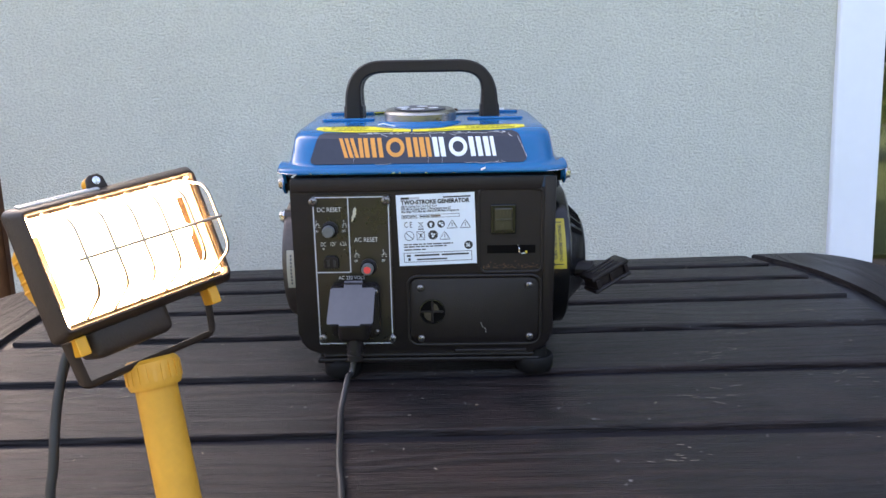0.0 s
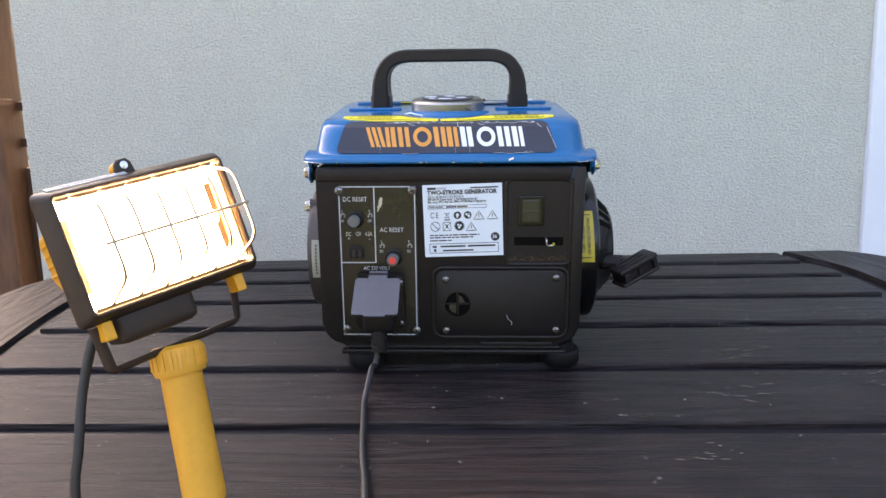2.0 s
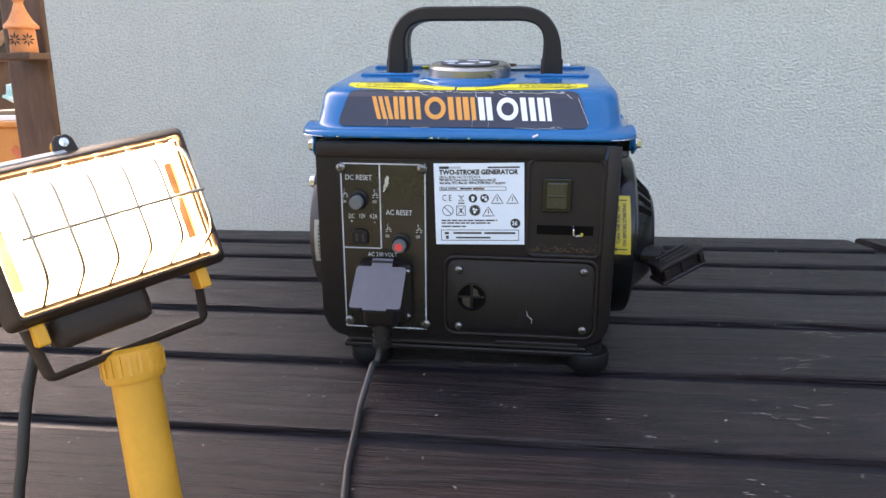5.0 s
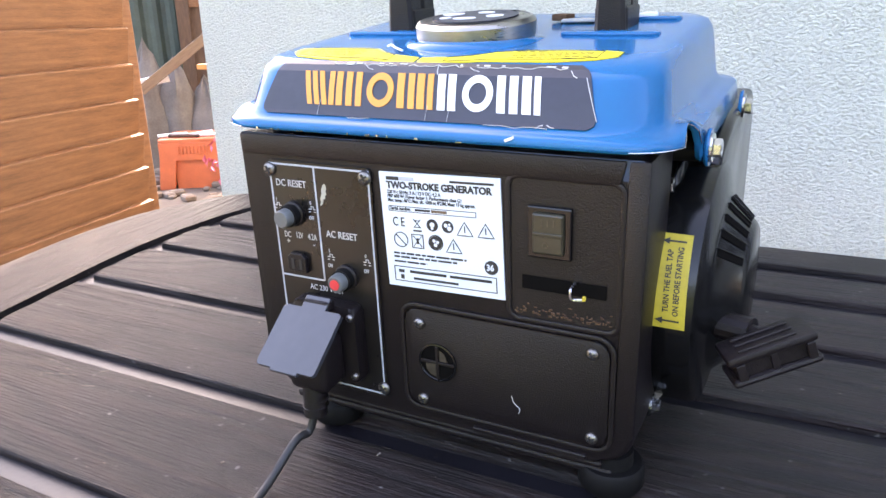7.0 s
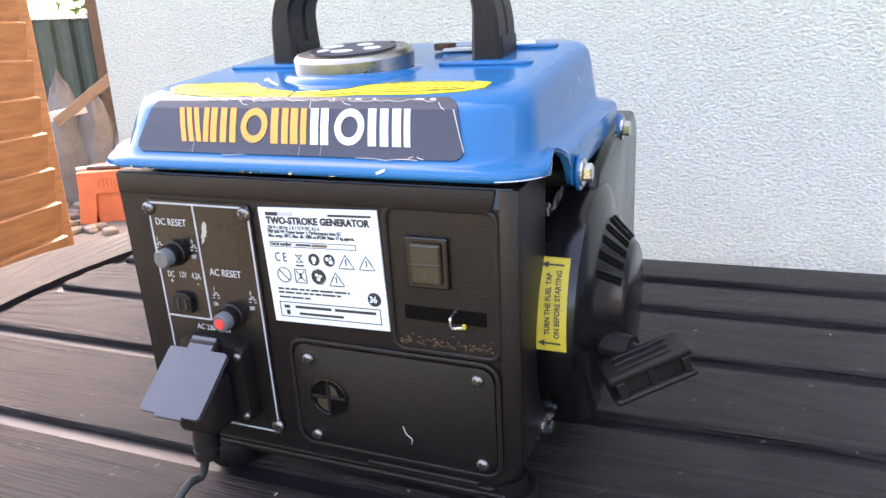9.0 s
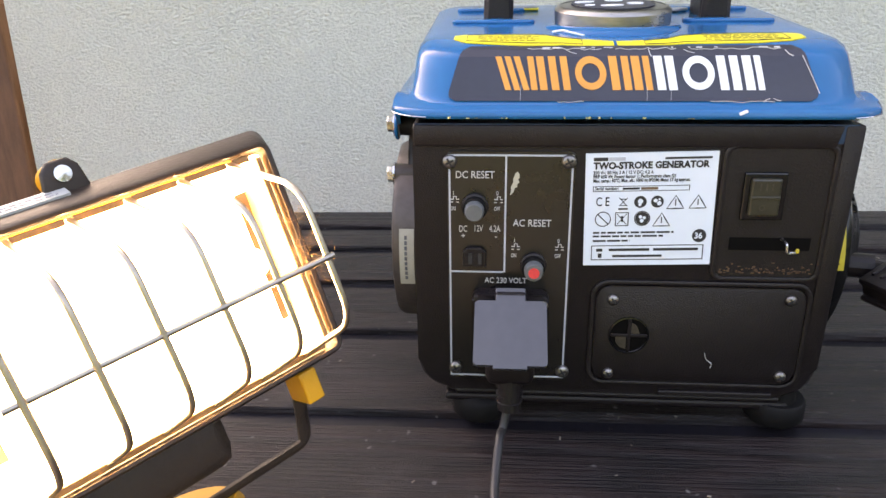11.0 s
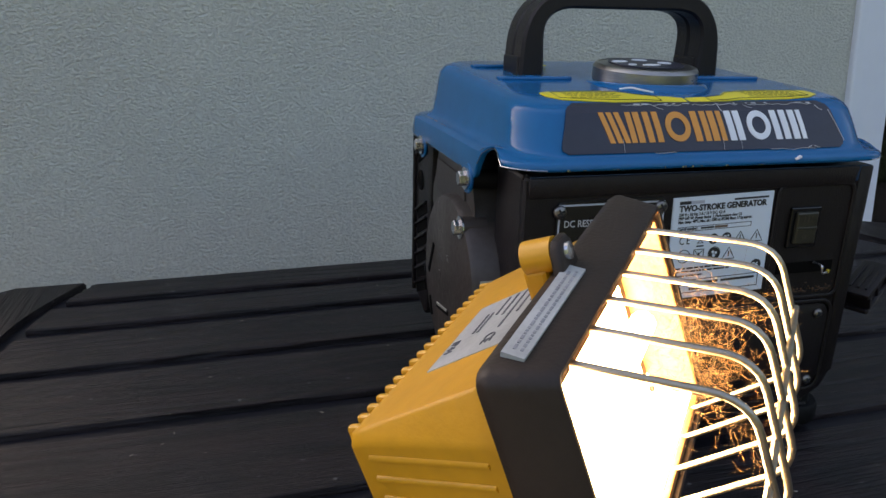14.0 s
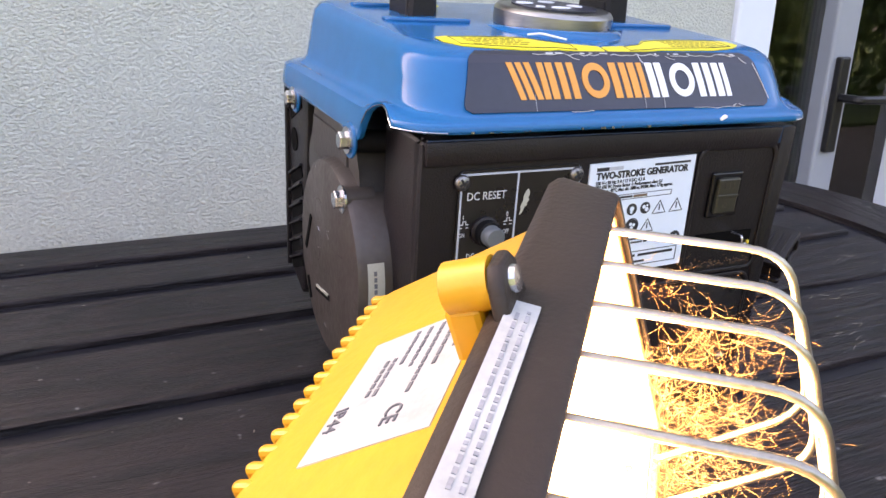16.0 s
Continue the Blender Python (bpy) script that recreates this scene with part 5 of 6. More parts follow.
def muffler_guard(g):
    y0, y1, z0, z1 = 0.178, 0.243, 0.035, 0.203
    out = [(y0 + 0.006, z1 - 0.004), (y1, z1), (y1 - 0.002, z0 + 0.012), (y0 + 0.028, z0), (y0 + 0.020, z0 + 0.006)]
    gd = part("muffler_guard", prism(out, -0.139, -0.118, "x", bevel=0.003), PLASTIC, g, "black slotted exhaust guard", smooth=35)
    for z in (0.058, 0.0725, 0.087, 0.1015, 0.116, 0.130, 0.182):
        m = Matrix.Translation((-0.1392, 0.216, z)) @ Matrix.Rotation(radians(-24), 4, "X")
        part("guard_slot", box(-0.0004, 0.0006, -0.018, 0.018, -0.0042, 0.0042, m=m), HOLE, gd)
        part("guard_rib", box(-0.0024, 0.0, -0.020, 0.020, 0.0042, 0.0062, 0.0006, m=m), PLASTIC, gd)
    part("guard_hole", lathe([(0.009, 0), (0.009, 0.0008), (0, 0.0008)], 20, at(-0.139, 0.222, 0.157, "-x")), HOLE, gd)
    part("guard_edge", box(-0.142, -0.137, y1 - 0.004, y1, z0 + 0.012, z1, 0.001), PLASTIC, gd)


def engine_block(g):
    part("engine_core", box(-0.105, 0.112, 0.055, 0.235, 0.040, 0.200, 0.006), RUBBER, g, "dark engine and alternator core")
    part("base_tray", box(-0.112, 0.114, 0.0035, 0.235, 0.0165, 0.0222, 0.002), PLASTIC, g)
    for k in range(5):
        part("cooling_fin", box(0.05, 0.108, 0.06, 0.225, 0.055 + k * 0.010, 0.058 + k * 0.010), ALU_DULL, g)


def generator():
    g = root("generator", GEN, "small blue and black two-stroke petrol generator", "generator")
    fuel_tank(g)
    filler_cap(g)
    handle(g)
    engine_block(g)
    housing(g)
    control_panel(g)
    rating_label(g)
    switch_field(g)
    service_plate(g)
    logo_band(g)
    tank_labels(g)
    recoil_starter(g)
    alternator_end(g)
    muffler_guard(g)
    for x, y, z, ax in ((-0.1475, 0.0632, 0.1935, "-x"), (-0.1485, 0.1840, 0.1955, "-x"), (0.1448, 0.0625, 0.2010, "x"), (0.1465, 0.186, 0.2020, "x")):
        part("tank_lug", lathe([(0.0, -0.0022), (0.0100, -0.0022), (0.0106, -0.0012), (0.0100, -0.0001), (0.0, -0.0001)], 24, at(x, y, z, ax)), BLUE, g, smooth=40)
        bolt(x, y, z, ax, g, 0.0052, "tank_bolt")
    part("mount_boss", tube([(0.104, 0.0559, 0.1800), (0.1225, 0.0559, 0.1800)], 0.0092, 18), PLASTIC_GLOSS, g, "rounded black boss for the cowl bolt", smooth=40)
    bolt(0.1225, 0.0559, 0.1800, "x", g, 0.0045)
    bolt(0.1255, 0.0467, 0.0451, "x", g, 0.0042)
    for sx, ax in ((-1, "-x"), (1, "x")):
        zc = 0.2000 if sx > 0 else 0.1930
        part("tank_bracket", tube(bend([(sx * 0.1440, 0.0628, zc), (sx * 0.1160, 0.0610, zc - 0.001), (sx * 0.1120, 0.0560, zc - 0.026)], 0.008, 5), 0.0068, 16), RUBBER, g, "black rubber tank mount", smooth=40)
    for x, y in ((-0.088, 0.018), (0.110, 0.017), (-0.09, 0.21), (0.10, 0.21)):
        zb = foot_bottom(x, y)
        part("rubber_foot", lathe([(0, zb), (0.0175, zb), (0.0195, zb + 0.003), (0.0195, zb + 0.014), (0.0180, zb + 0.016), (0.0130, 0.020), (0.0125, 0.029), (0, 0.029)], 24, Matrix.Translation((x, y, 0))), RUBBER, g, "round black rubber foot", smooth=40)
    # plug of the cable in the mains socket
    part("litter", prism([(0.030, 0.150), (0.052, 0.153), (0.060, 0.160), (0.040, 0.166), (0.028, 0.160)], 0.2593, 0.2615, "z", bevel=0.001), GREY_PRINT, g, "dry leaf and bird lime on the tank")
    part("litter", prism([(0.020, 0.158), (0.032, 0.155), (0.036, 0.162), (0.026, 0.166)], 0.2598, 0.2645, "z", bevel=0.001), RUST, g, "rust-brown dry leaf on the tank")
    part("litter", prism([(0.076, 0.165), (0.088, 0.168), (0.09, 0.173), (0.083, 0.172)], 0.2598, 0.2640, "z", bevel=0.001), WHITE_PRINT, g, "white scrap on the tank")
    return g


generator()


# ---- cables ----
def cable(name, pts, r, label, group="cables"):
    return tagged(part(name, tube(smooth_path(pts, 8), r, 10), CORD, smooth=60), label, "cable", group)


PLUG = GEN @ Vector((-0.0690, -0.024, 0.070))
PLUGB = GEN @ Vector((-0.0688, -0.030, 0.040))


def mains_cable():
    c = root("mains_cable", pose(0, 0, 0), "black mains cable with moulded plug running over the table", "cable", "cables")
    def on(x, y, up=0.0026):
        return (x, y, deck_z(x, y) + up)
    pts = [tuple(PLUGB), (PLUGB.x - 0.004, PLUGB.y - 0.004, PLUGB.z - 0.018), (-0.0664, 0.673, 0.774), on(-0.0688, 0.650, 0.0085), on(-0.0680, 0.631, 0.0034), on(-0.0635, 0.600, 0.0032), on(-0.0570, 0.554, 0.0032), on(-0.0490, 0.514, 0.0032), on(-0.0440, 0.484, 0.0020), (-0.0435, 0.4785, 0.712), (-0.062, 0.470, 0.55), (-0.09, 0.43, 0.25), (-0.15, 0.35, 0.012), (-0.3, 0.2, 0.006)]
    part("cord", tube(smooth_path(pts, 8), 0.0027, 10), CORD, c, smooth=60)
    part("plug", box(-0.0150, 0.0150, -0.013, 0.012, -0.018, 0.018, 0.006, 3, m=Matrix.Translation(PLUG) @ GEN.to_3x3().to_4x4()), PLASTIC, c, "black moulded plug", smooth=50)
    part("strain_relief", tube([tuple(PLUG + Vector((0, -0.004, -0.014))), tuple(PLUGB + Vector((0, -0.001, -0.006)))], 0.0075, 14), PLASTIC, c, smooth=50)
    for k in range(4):
        q = PLUG.lerp(PLUGB, 0.55 + 0.15 * k)
        part("relief_ring", lathe([(0.0070, -0.001), (0.0086, 0), (0.0070, 0.001)], 16, Matrix.Translation(q)), PLASTIC, c)


mains_cable()

# ---- work light ----
LAMP = Matrix(((0.6451, -0.7059, -0.2925, -0.1668), (0.7479, 0.6617, 0.0527, 0.4736), (0.1563, -0.2528, 0.9548, 0.9373), (0, 0, 0, 1))) @ Matrix.Scale(1.0341, 4)


def skin(rows, caps=(False, True)):
    """Loft equal rings of points into one mesh."""
    bm = bmesh.new()
    rings = [[bm.verts.new(p) for p in ring] for ring in rows]
    k = len(rings[0])
    for a, b in zip(rings, rings[1:]):
        for i in range(k):
            bm.faces.new((a[i], a[(i + 1) % k], b[(i + 1) % k], b[i]))
    if caps[0]:
        bm.faces.new(rings[0][::-1])
    if caps[1]:
        bm.faces.new(rings[-1])
    return bm


def work_light():
    w = root("work_light", LAMP, "lit yellow halogen work light with wire cage on a pole", "work light")
    fx, fz, rx, rz, fd = 0.0543, 0.0364, 0.0621, 0.0426, 0.0135
    rng = random.Random(5)
    # deep tapering front frame with a thin lip round the opening
    rows = []
    for x, z, r, y in ((0.0460, 0.0270, 0.003, fd + 0.0042), (rx - 0.004, rz - 0.004, 0.003, fd + 0.0042), (rx - 0.0008, rz - 0.0008, 0.004, fd + 0.0036), (rx, rz, 0.0045, fd + 0.0015), (rx, rz, 0.0045, fd), (fx + 0.0022, fz + 0.0018, 0.004, 0.0006), (fx + 0.0014, fz + 0.001, 0.003, 0.0), (fx, fz, 0.002, 0.0002), (fx - 0.0004, fz - 0.0004, 0.002, 0.0014), (fx - 0.0002, fz - 0.0002, 0.002, 0.016)):
        rows.append([(u, y, v) for u, v in rrect(-x, x, -z, z, r, 4)])
    part("front_frame", skin(rows, (False, False)), LAMP_BLACK, w, "black metal front frame", smooth=35)
    # glowing reflector trough: the face that gives the light
    rows = []
    for x, z, y in ((0.0535, 0.0345, 0.0045), (0.0532, 0.031, 0.011), (0.0530, 0.020, 0.021), (0.0528, 0.006, 0.025)):
        rows.append([(u, y, v) for u, v in rrect(-x, x, -z, z, 0.0010, 2)])
    part("reflector", skin(rows), GLOW, w, "blazing white-hot reflector")
    part("halogen_tube", tube([(-0.044, 0.012, 0), (0.044, 0.012, 0)], 0.0045, 10), GLOW, w)
    part("reflector_end", box(0.0505, 0.0526, 0.0012, 0.0185, -0.0325, 0.0335, 0.0005), BAKED, w, "heat-browned reflector end plate")
    xs = [-0.0535, -0.0435, -0.0262, -0.0092, 0.0078, 0.0248, 0.0418, 0.0500]
    for a, b in zip(xs, xs[1:]):
        part("retaining_tab", box(a + 0.0012, b - 0.0012, 0.0016, 0.0042, 0.0330, 0.0352, 0.0004), BAKED, w)
    part("lower_lip", box(-0.0525, 0.0500, 0.0014, 0.0036, -0.0354, -0.0332, 0.0004), BAKED, w)
    # chamfered yellow body behind
    half = {0.0170: ((0.0500, 0.0352), (0.0565, 0.0200), (0.0565, -0.0300), (0.0500, -0.0372)), 0.0240: ((0.0500, 0.0331), (0.0560, 0.0200), (0.0555, -0.0270), (0.0490, -0.0340)), 0.0655: ((0.0490, 0.0210), (0.0515, 0.0180), (0.0510, -0.0095), (0.0470, -0.0130)), 0.0695: ((0.0482, 0.0195), (0.0506, 0.0165), (0.0500, -0.0090), (0.0460, -0.0120))}
    rows = []
    for y, h in half.items():
        right = [(x, y, z) for x, z in h]
        rows.append(right + [(-x, y, z) for x, z in h[::-1]])
    bm = skin(rows)
    bmesh.ops.recalc_face_normals(bm, faces=bm.faces)
    bmesh.ops.bevel(bm, geom=[e for e in bm.edges], offset=0.0012, segments=2, profile=0.6, affect="EDGES", clamp_overlap=True)
    body = part("lamp_body", bm, LAMP_YELLOW, w, "ribbed yellow die-cast lamp body", smooth=40)
    for k in range(4):
        z = -0.0062 + k * 0.0066
        for sgn in (-1, 1):
            part("cooling_rib", tube([(sgn * 0.0555, 0.024, z + 0.001), (sgn * 0.0515, 0.063, z)], 0.0011, 6), LAMP_YELLOW, body, smooth=60)
    for k in range(19):
        x = -0.0475 + k * 0.0052
        part("rear_fin", box(x, x + 0.0030, 0.0655, 0.0718, -0.0105, 0.0205, 0.0012), LAMP_YELLOW, body)
    # label on the body's sloping top
    lm = Matrix.Translation((0, 0.0135, 0.0360)) @ Matrix.Rotation(math.atan2(-0.0156, 0.0545), 4, "X")
    lab = part("type_label", box(-0.0260, 0.0148, 0.0115, 0.0425, -0.0012, 0.0003, m=lm), OLD_PAPER, body, "worn white type label with dark print")
    flip = lm @ Matrix.Rotation(math.pi, 4, "Z")
    bm = bmesh.new()
    for k in range(5):
        y = -0.0160 - k * 0.0034
        x = -0.0130
        end = (-0.002, 0.004, 0.009, 0.002, 0.0)[k]
        while x < end:
            q = rng.uniform(0.0010, 0.0032)
            box(x, x + q, y, y + 0.0009, 0.0002, 0.0005, bm=bm, m=flip)
            x += q + 0.0006
    for k in range(2):
        x = -0.004
        while x < 0.008:
            q = rng.uniform(0.0010, 0.0024)
            box(x, x + q, -0.0345 + k * 0.0021, -0.0336 + k * 0.0021, 0.0002, 0.0005, bm=bm, m=flip)
            x += q + 0.0007
    tagged(part("small_print", bm, FADED_INK, lab), kind="stuff")
    text("IP44", 0.0048, FADED_INK, lab, flip @ Matrix.Translation((0.010, -0.0410, 0.0004)), squeeze=0.9)
    text("CE", 0.0056, FADED_INK, lab, flip @ Matrix.Translation((0.0150, -0.0250, 0.0004)), squeeze=0.9)
    tm = Matrix.Translation((0, 0.0, 0.0373)) @ Matrix.Rotation(math.atan2(rz - fz, fd), 4, "X")
    strip = part("strip_label", box(-0.0535, -0.0045, 0.0085, 0.0142, -0.0010, 0.0006, m=tm), OLD_PAPER, w, "white strip label on the frame's edge")
    bm = bmesh.new()
    for row in range(2):
        x = -0.0510
        while x < -0.008:
            q = rng.uniform(0.0006, 0.0024)
            box(x, x + q, 0.0098 + row * 0.0018, 0.0105 + row * 0.0018, 0.0005, 0.0008, bm=bm, m=tm)
            x += q + 0.0007
    tagged(part("small_print", bm, STRIP_INK, strip), kind="stuff")
    # hinge boss on top
    bx = -0.0035
    boss = part("top_lug", prism([(bx - 0.0072, 0.0408), (bx + 0.0068, 0.0408), (bx + 0.0055, 0.0490), (bx + 0.0030, 0.0516), (bx - 0.0030, 0.0516), (bx - 0.0055, 0.0490)], 0.0116, 0.0150, bevel=0.0012, seg=3), LAMP_BLACK, w, "black fixing lug with screw", smooth=40)
    part("lug_screw", lathe([(0.0027, 0), (0.0025, 0.0012), (0, 0.0015)], 14, at(bx, 0.0117, 0.0472, "-y")), STEEL, boss)
    part("yellow_boss", tube([(bx, 0.0150, 0.0470), (bx, 0.0242, 0.0466)], 0.0050, 18), LAMP_YELLOW, body, smooth=50)
    part("boss_web", box(bx - 0.0035, bx + 0.0035, 0.0180, 0.0255, 0.0300, 0.0440, 0.0015), LAMP_YELLOW, body)
    part("terminal_box", box(-0.0420, 0.0130, 0.014, 0.046, -0.0600, -0.0330, 0.006), LAMP_BLACK, w, "black terminal box under the lamp", smooth=45)
    # wire cage
    cage = part("wire_cage", tube(bend([(-0.0470, -0.0345, 0.0), (0.0440, -0.0365, 0.0005)], 0.001), 0.0010, 8), CAGE, w, "bent steel wire cage")
    for k in range(6):
        x = -0.0430 + k * 0.0170
        part("cage_bar", tube(bend([(x, 0.003, 0.0342), (x, -0.0355, 0.0225), (x + 0.0008, -0.0355, -0.0205), (x, 0.003, -0.0342)], 0.009, 6), 0.00098, 8), CAGE, cage, smooth=60)
    # cobweb strands in the cage
    bm = bmesh.new()
    knots = [Vector((rng.uniform(-0.02, 0.048), rng.uniform(-0.030, -0.002), rng.gauss(0.006, 0.010))) for _ in range(18)]
    for _ in range(1500):
        p = rng.choice(knots) + Vector((rng.gauss(0, 0.0045), rng.gauss(0, 0.0045), rng.gauss(0, 0.0035)))
        q = rng.choice(knots) if rng.random() < 0.22 else p + Vector((rng.gauss(0, 0.004), rng.gauss(0, 0.004), rng.gauss(0, 0.003)))
        if not (-0.05 < p.x < 0.05 and -0.033 < p.y < 0.002 and -0.022 < p.z < 0.028) or (q - p).length > 0.026:
            continue
        sag = (q - p).length * 0.22
        strand = [p.lerp(q, f) + Vector((rng.gauss(0, sag * 0.12), rng.gauss(0, sag * 0.12), -sag * 2 * f * (1 - f))) for f in (0, 0.2, 0.4, 0.6, 0.8, 1)]
        tube(strand, rng.choice((0.00001, 0.000013, 0.000016, 0.00002, 0.00003)), 3, bm=bm)
    tagged(part("cobweb", bm, WEB, cage, "dusty cobweb strands coloured orange for the lamplight"), kind="stuff")
    # yoke and pole
    yoke = part("yoke", tube([(0, 0, 0), (0.001, 0, 0)], 0.001, 4), LAMP_BLACK, w, "black flat-steel yoke")
    pts = bend([(-0.0525, 0.020, -0.043), (-0.0480, 0.031, -0.0735), (0.0426, 0.031, -0.0735), (0.0445, 0.021, -0.044)], 0.004, 5)
    part("yoke_bar", tube(pts, 0.0018, 8, ry=0.0040), LAMP_BLACK, yoke, smooth=50)
    for x in (-0.0475, 0.0440):
        part("yellow_clip", box(x - 0.0035, x + 0.0035, 0.010, 0.024, -0.054, -0.042, 0.001), LAMP_YELLOW, yoke)
    top_p = Vector((-0.1735, 0.4935, 0.8545))
    d = Vector((0.0225, -0.0225, -0.1195)).normalized()
    inv = LAMP.inverted()

    def ringed(prof, name, material, label, n=28):
        ax = d.to_track_quat("Z", "Y").to_matrix().to_4x4()
        return part(name, lathe(prof, n, inv @ Matrix.Translation(top_p) @ ax), material, w, label, smooth=40)
    ringed([(0, 0.0), (0.0155, 0.0), (0.0182, 0.0025), (0.0182, 0.017), (0.0168, 0.0205), (0.0146, 0.0205), (0.0142, 0.022), (0.0146, 0.106), (0.0138, 0.111), (0, 0.111)], "pole_grip", POLE_YELLOW, "yellow plastic pole grip with collar")
    bm = bmesh.new()
    ax = d.to_track_quat("Z", "Y").to_matrix().to_4x4()
    for k in range(20):
        a = 2 * math.pi * k / 20
        m = inv @ Matrix.Translation(top_p) @ ax @ Matrix.Rotation(a, 4, "Z")
        box(0.0178, 0.0189, -0.0011, 0.0011, 0.004, 0.016, bm=bm, m=m)
    tagged(part("collar_ribbing", bm, POLE_YELLOW, w), kind="stuff")
    low = (TOP + 0.101 - 0.0) / -d.z
    ringed([(0, 0.108), (0.0110, 0.108), (0.0110, low - 0.012), (0, low - 0.012)], "lower_pole", LAMP_BLACK, "black lower pole")
    foot = top_p + d * (low - 0.012)
    part("base_plate", lathe([(0, -0.012), (0.17, -0.012), (0.17, -0.004), (0.15, 0.004), (0.02, 0.012), (0, 0.012)], 40, inv @ Matrix.Translation((foot.x, foot.y, 0.0125))), LAMP_BLACK, w, "round black stand base")


work_light()


def lamp_cable():
    pts = [(-0.222, 0.487, 0.872), (-0.229, 0.484, 0.856), (-0.2345, 0.476, 0.825), (-0.236, 0.467, 0.79), (-0.2385, 0.460, 0.745), (-0.227, 0.45, 0.60), (-0.20, 0.42, 0.30), (-0.19, 0.36, 0.02), (-0.25, 0.25, 0.007), (-0.42, 0.15, 0.007)]
    cable("lamp_cable", pts, 0.0035, "thick black rubber lamp cable hanging down")


lamp_cable()

# ---- garden behind, seen past the house corner ----
def group_m(scale, turn, x, y, z=0.0):
    return Matrix.Translation((x, y, z)) @ Matrix.Rotation(radians(turn), 4, "Z") @ Matrix.Scale(scale, 4)


NEAR_M = group_m(0.9578, -2.66, -0.073, 0.045)
FENCE_M = group_m(0.905, -2.72, -0.060, 0.096)
YARD_M = group_m(0.742, -3.24, -0.143, 0.220)


def board_fence():
    """Overlapping horizontal boards with an end post."""
    a, b = Vector((-1.80, 1.88, 0)), Vector((-1.38, 0.35, 0))
    d = (b - a).normalized()
    m = Matrix(((d.x, -d.y, 0, a.x), (d.y, d.x, 0, a.y), (0, 0, 1, 0), (0, 0, 0, 1)))
    f = root("board_fence", FENCE_M @ m, "orange-stained fence of overlapping horizontal boards", "fence")
    n = (b - a).length
    part("end_post", box(-0.02, 0.05, -0.065, -0.005, 0, 1.40, 0.006), SHED_WOOD, f)
    part("end_post", box(n - 0.05, n + 0.02, -0.045, 0.03, 0, 1.40, 0.006), SHED_WOOD, f)
    plank = None
    for k in range(12):
        tilt = Matrix.Translation((0, 0, 0.05 + k * 0.108)) @ Matrix.Rotation(radians(-10), 4, "X")
        if plank is None:
            plank = part("board", box(0.05, n - 0.05, -0.012, 0.010, 0, 0.124, 0.004), SHED_WOOD, f, m=tilt)
        else:
            o = new("board", plank.data)
            o.parent, o.matrix_basis = f, tilt


def leaves(count, centre, radii, size, material, seed, name, parent=None, hollow=0.0):
    """A loose crown of small folded leaves."""
    rng = random.Random(seed)
    verts, faces = [], []
    for _ in range(count):
        while True:
            p = Vector((rng.uniform(-1, 1), rng.uniform(-1, 1), rng.uniform(-1, 1)))
            if hollow < p.length < 1 and noise.noise(p * 2.3 + Vector((seed, 0, 0))) > -0.18:
                break
        p = Vector(centre) + Vector((p.x * radii[0], p.y * radii[1], p.z * radii[2]))
        s = size * rng.uniform(0.6, 1.3)
        m = Euler((rng.uniform(0, 6.3), rng.uniform(0, 6.3), rng.uniform(0, 6.3))).to_matrix()
        k = len(verts)
        verts += [tuple(p + m @ Vector(q)) for q in ((-s, 0, 0), (0, -s * 0.45, s * 0.12), (s, 0, 0), (0, s * 0.45, s * 0.12))]
        faces += [(k, k + 1, k + 2), (k, k + 2, k + 3)]
    me = bpy.data.meshes.new(name)
    me.from_pydata(verts, [], faces)
    me.materials.append(material)
    ob = new(name, me)
    if parent is not None:
        ob.parent = parent
    return ob


def heap(x, y, rx, ry, h, material, name, label, seed, rough=0.35, n=26):
    """An uneven draped mound standing on the ground."""
    bm = bmesh.new()
    rings = []
    for j in range(9):
        f = j / 8
        ring = []
        for i in range(n):
            a = 2 * math.pi * i / n
            q = Vector((math.cos(a) * 1.7, math.sin(a) * 1.7, f * 2 + seed))
            r = math.cos(f * math.pi / 2) ** 0.7 * (1 + rough * noise.noise(q))
            ring.append(bm.verts.new((rx * r * math.cos(a), ry * r * math.sin(a), h * f * (1 + 0.25 * rough * noise.noise(q * 1.9)))))
        rings.append(ring)
    for a, b in zip(rings, rings[1:]):
        for i in range(n):
            bm.faces.new((a[i], a[(i + 1) % n], b[(i + 1) % n], b[i]))
    bm.faces.new(rings[-1])
    bm.faces.new(rings[0][::-1])
    return tagged(part(name, bm, material, m=YARD_M @ pose(x, y, 0), smooth=50), label, name.replace("_", " "))


def dark_pergola():
    p = root("pergola", NEAR_M, "dark brown timber pergola side beside the house corner", "pergola")
    part("post", box(-1.70, -1.55, 2.24, 2.36, 0, 2.3, 0.008), DARK_WOOD, p)
    part("post", box(-1.50, -1.46, 2.30, 2.36, 0, 2.3, 0.005), DARK_WOOD, p)
    part("header", box(-2.6, -1.2, 2.22, 2.38, 1.50, 1.68, 0.008), DARK_WOOD, p)
    part("low_panel", box(-1.55, -1.25, 2.33, 2.36, 0, 0.93, 0.004), DARK_WOOD, p)
    for z in (1.0, 1.12):
        part("rail", box(-1.55, -1.25, 2.33, 2.35, z, z + 0.03, 0.003), DARK_WOOD, p)
    # bracket shelf for the lantern
    part("shelf", box(-1.64, -1.50, 2.10, 2.24, 1.135, 1.155, 0.003), DARK_WOOD, p)


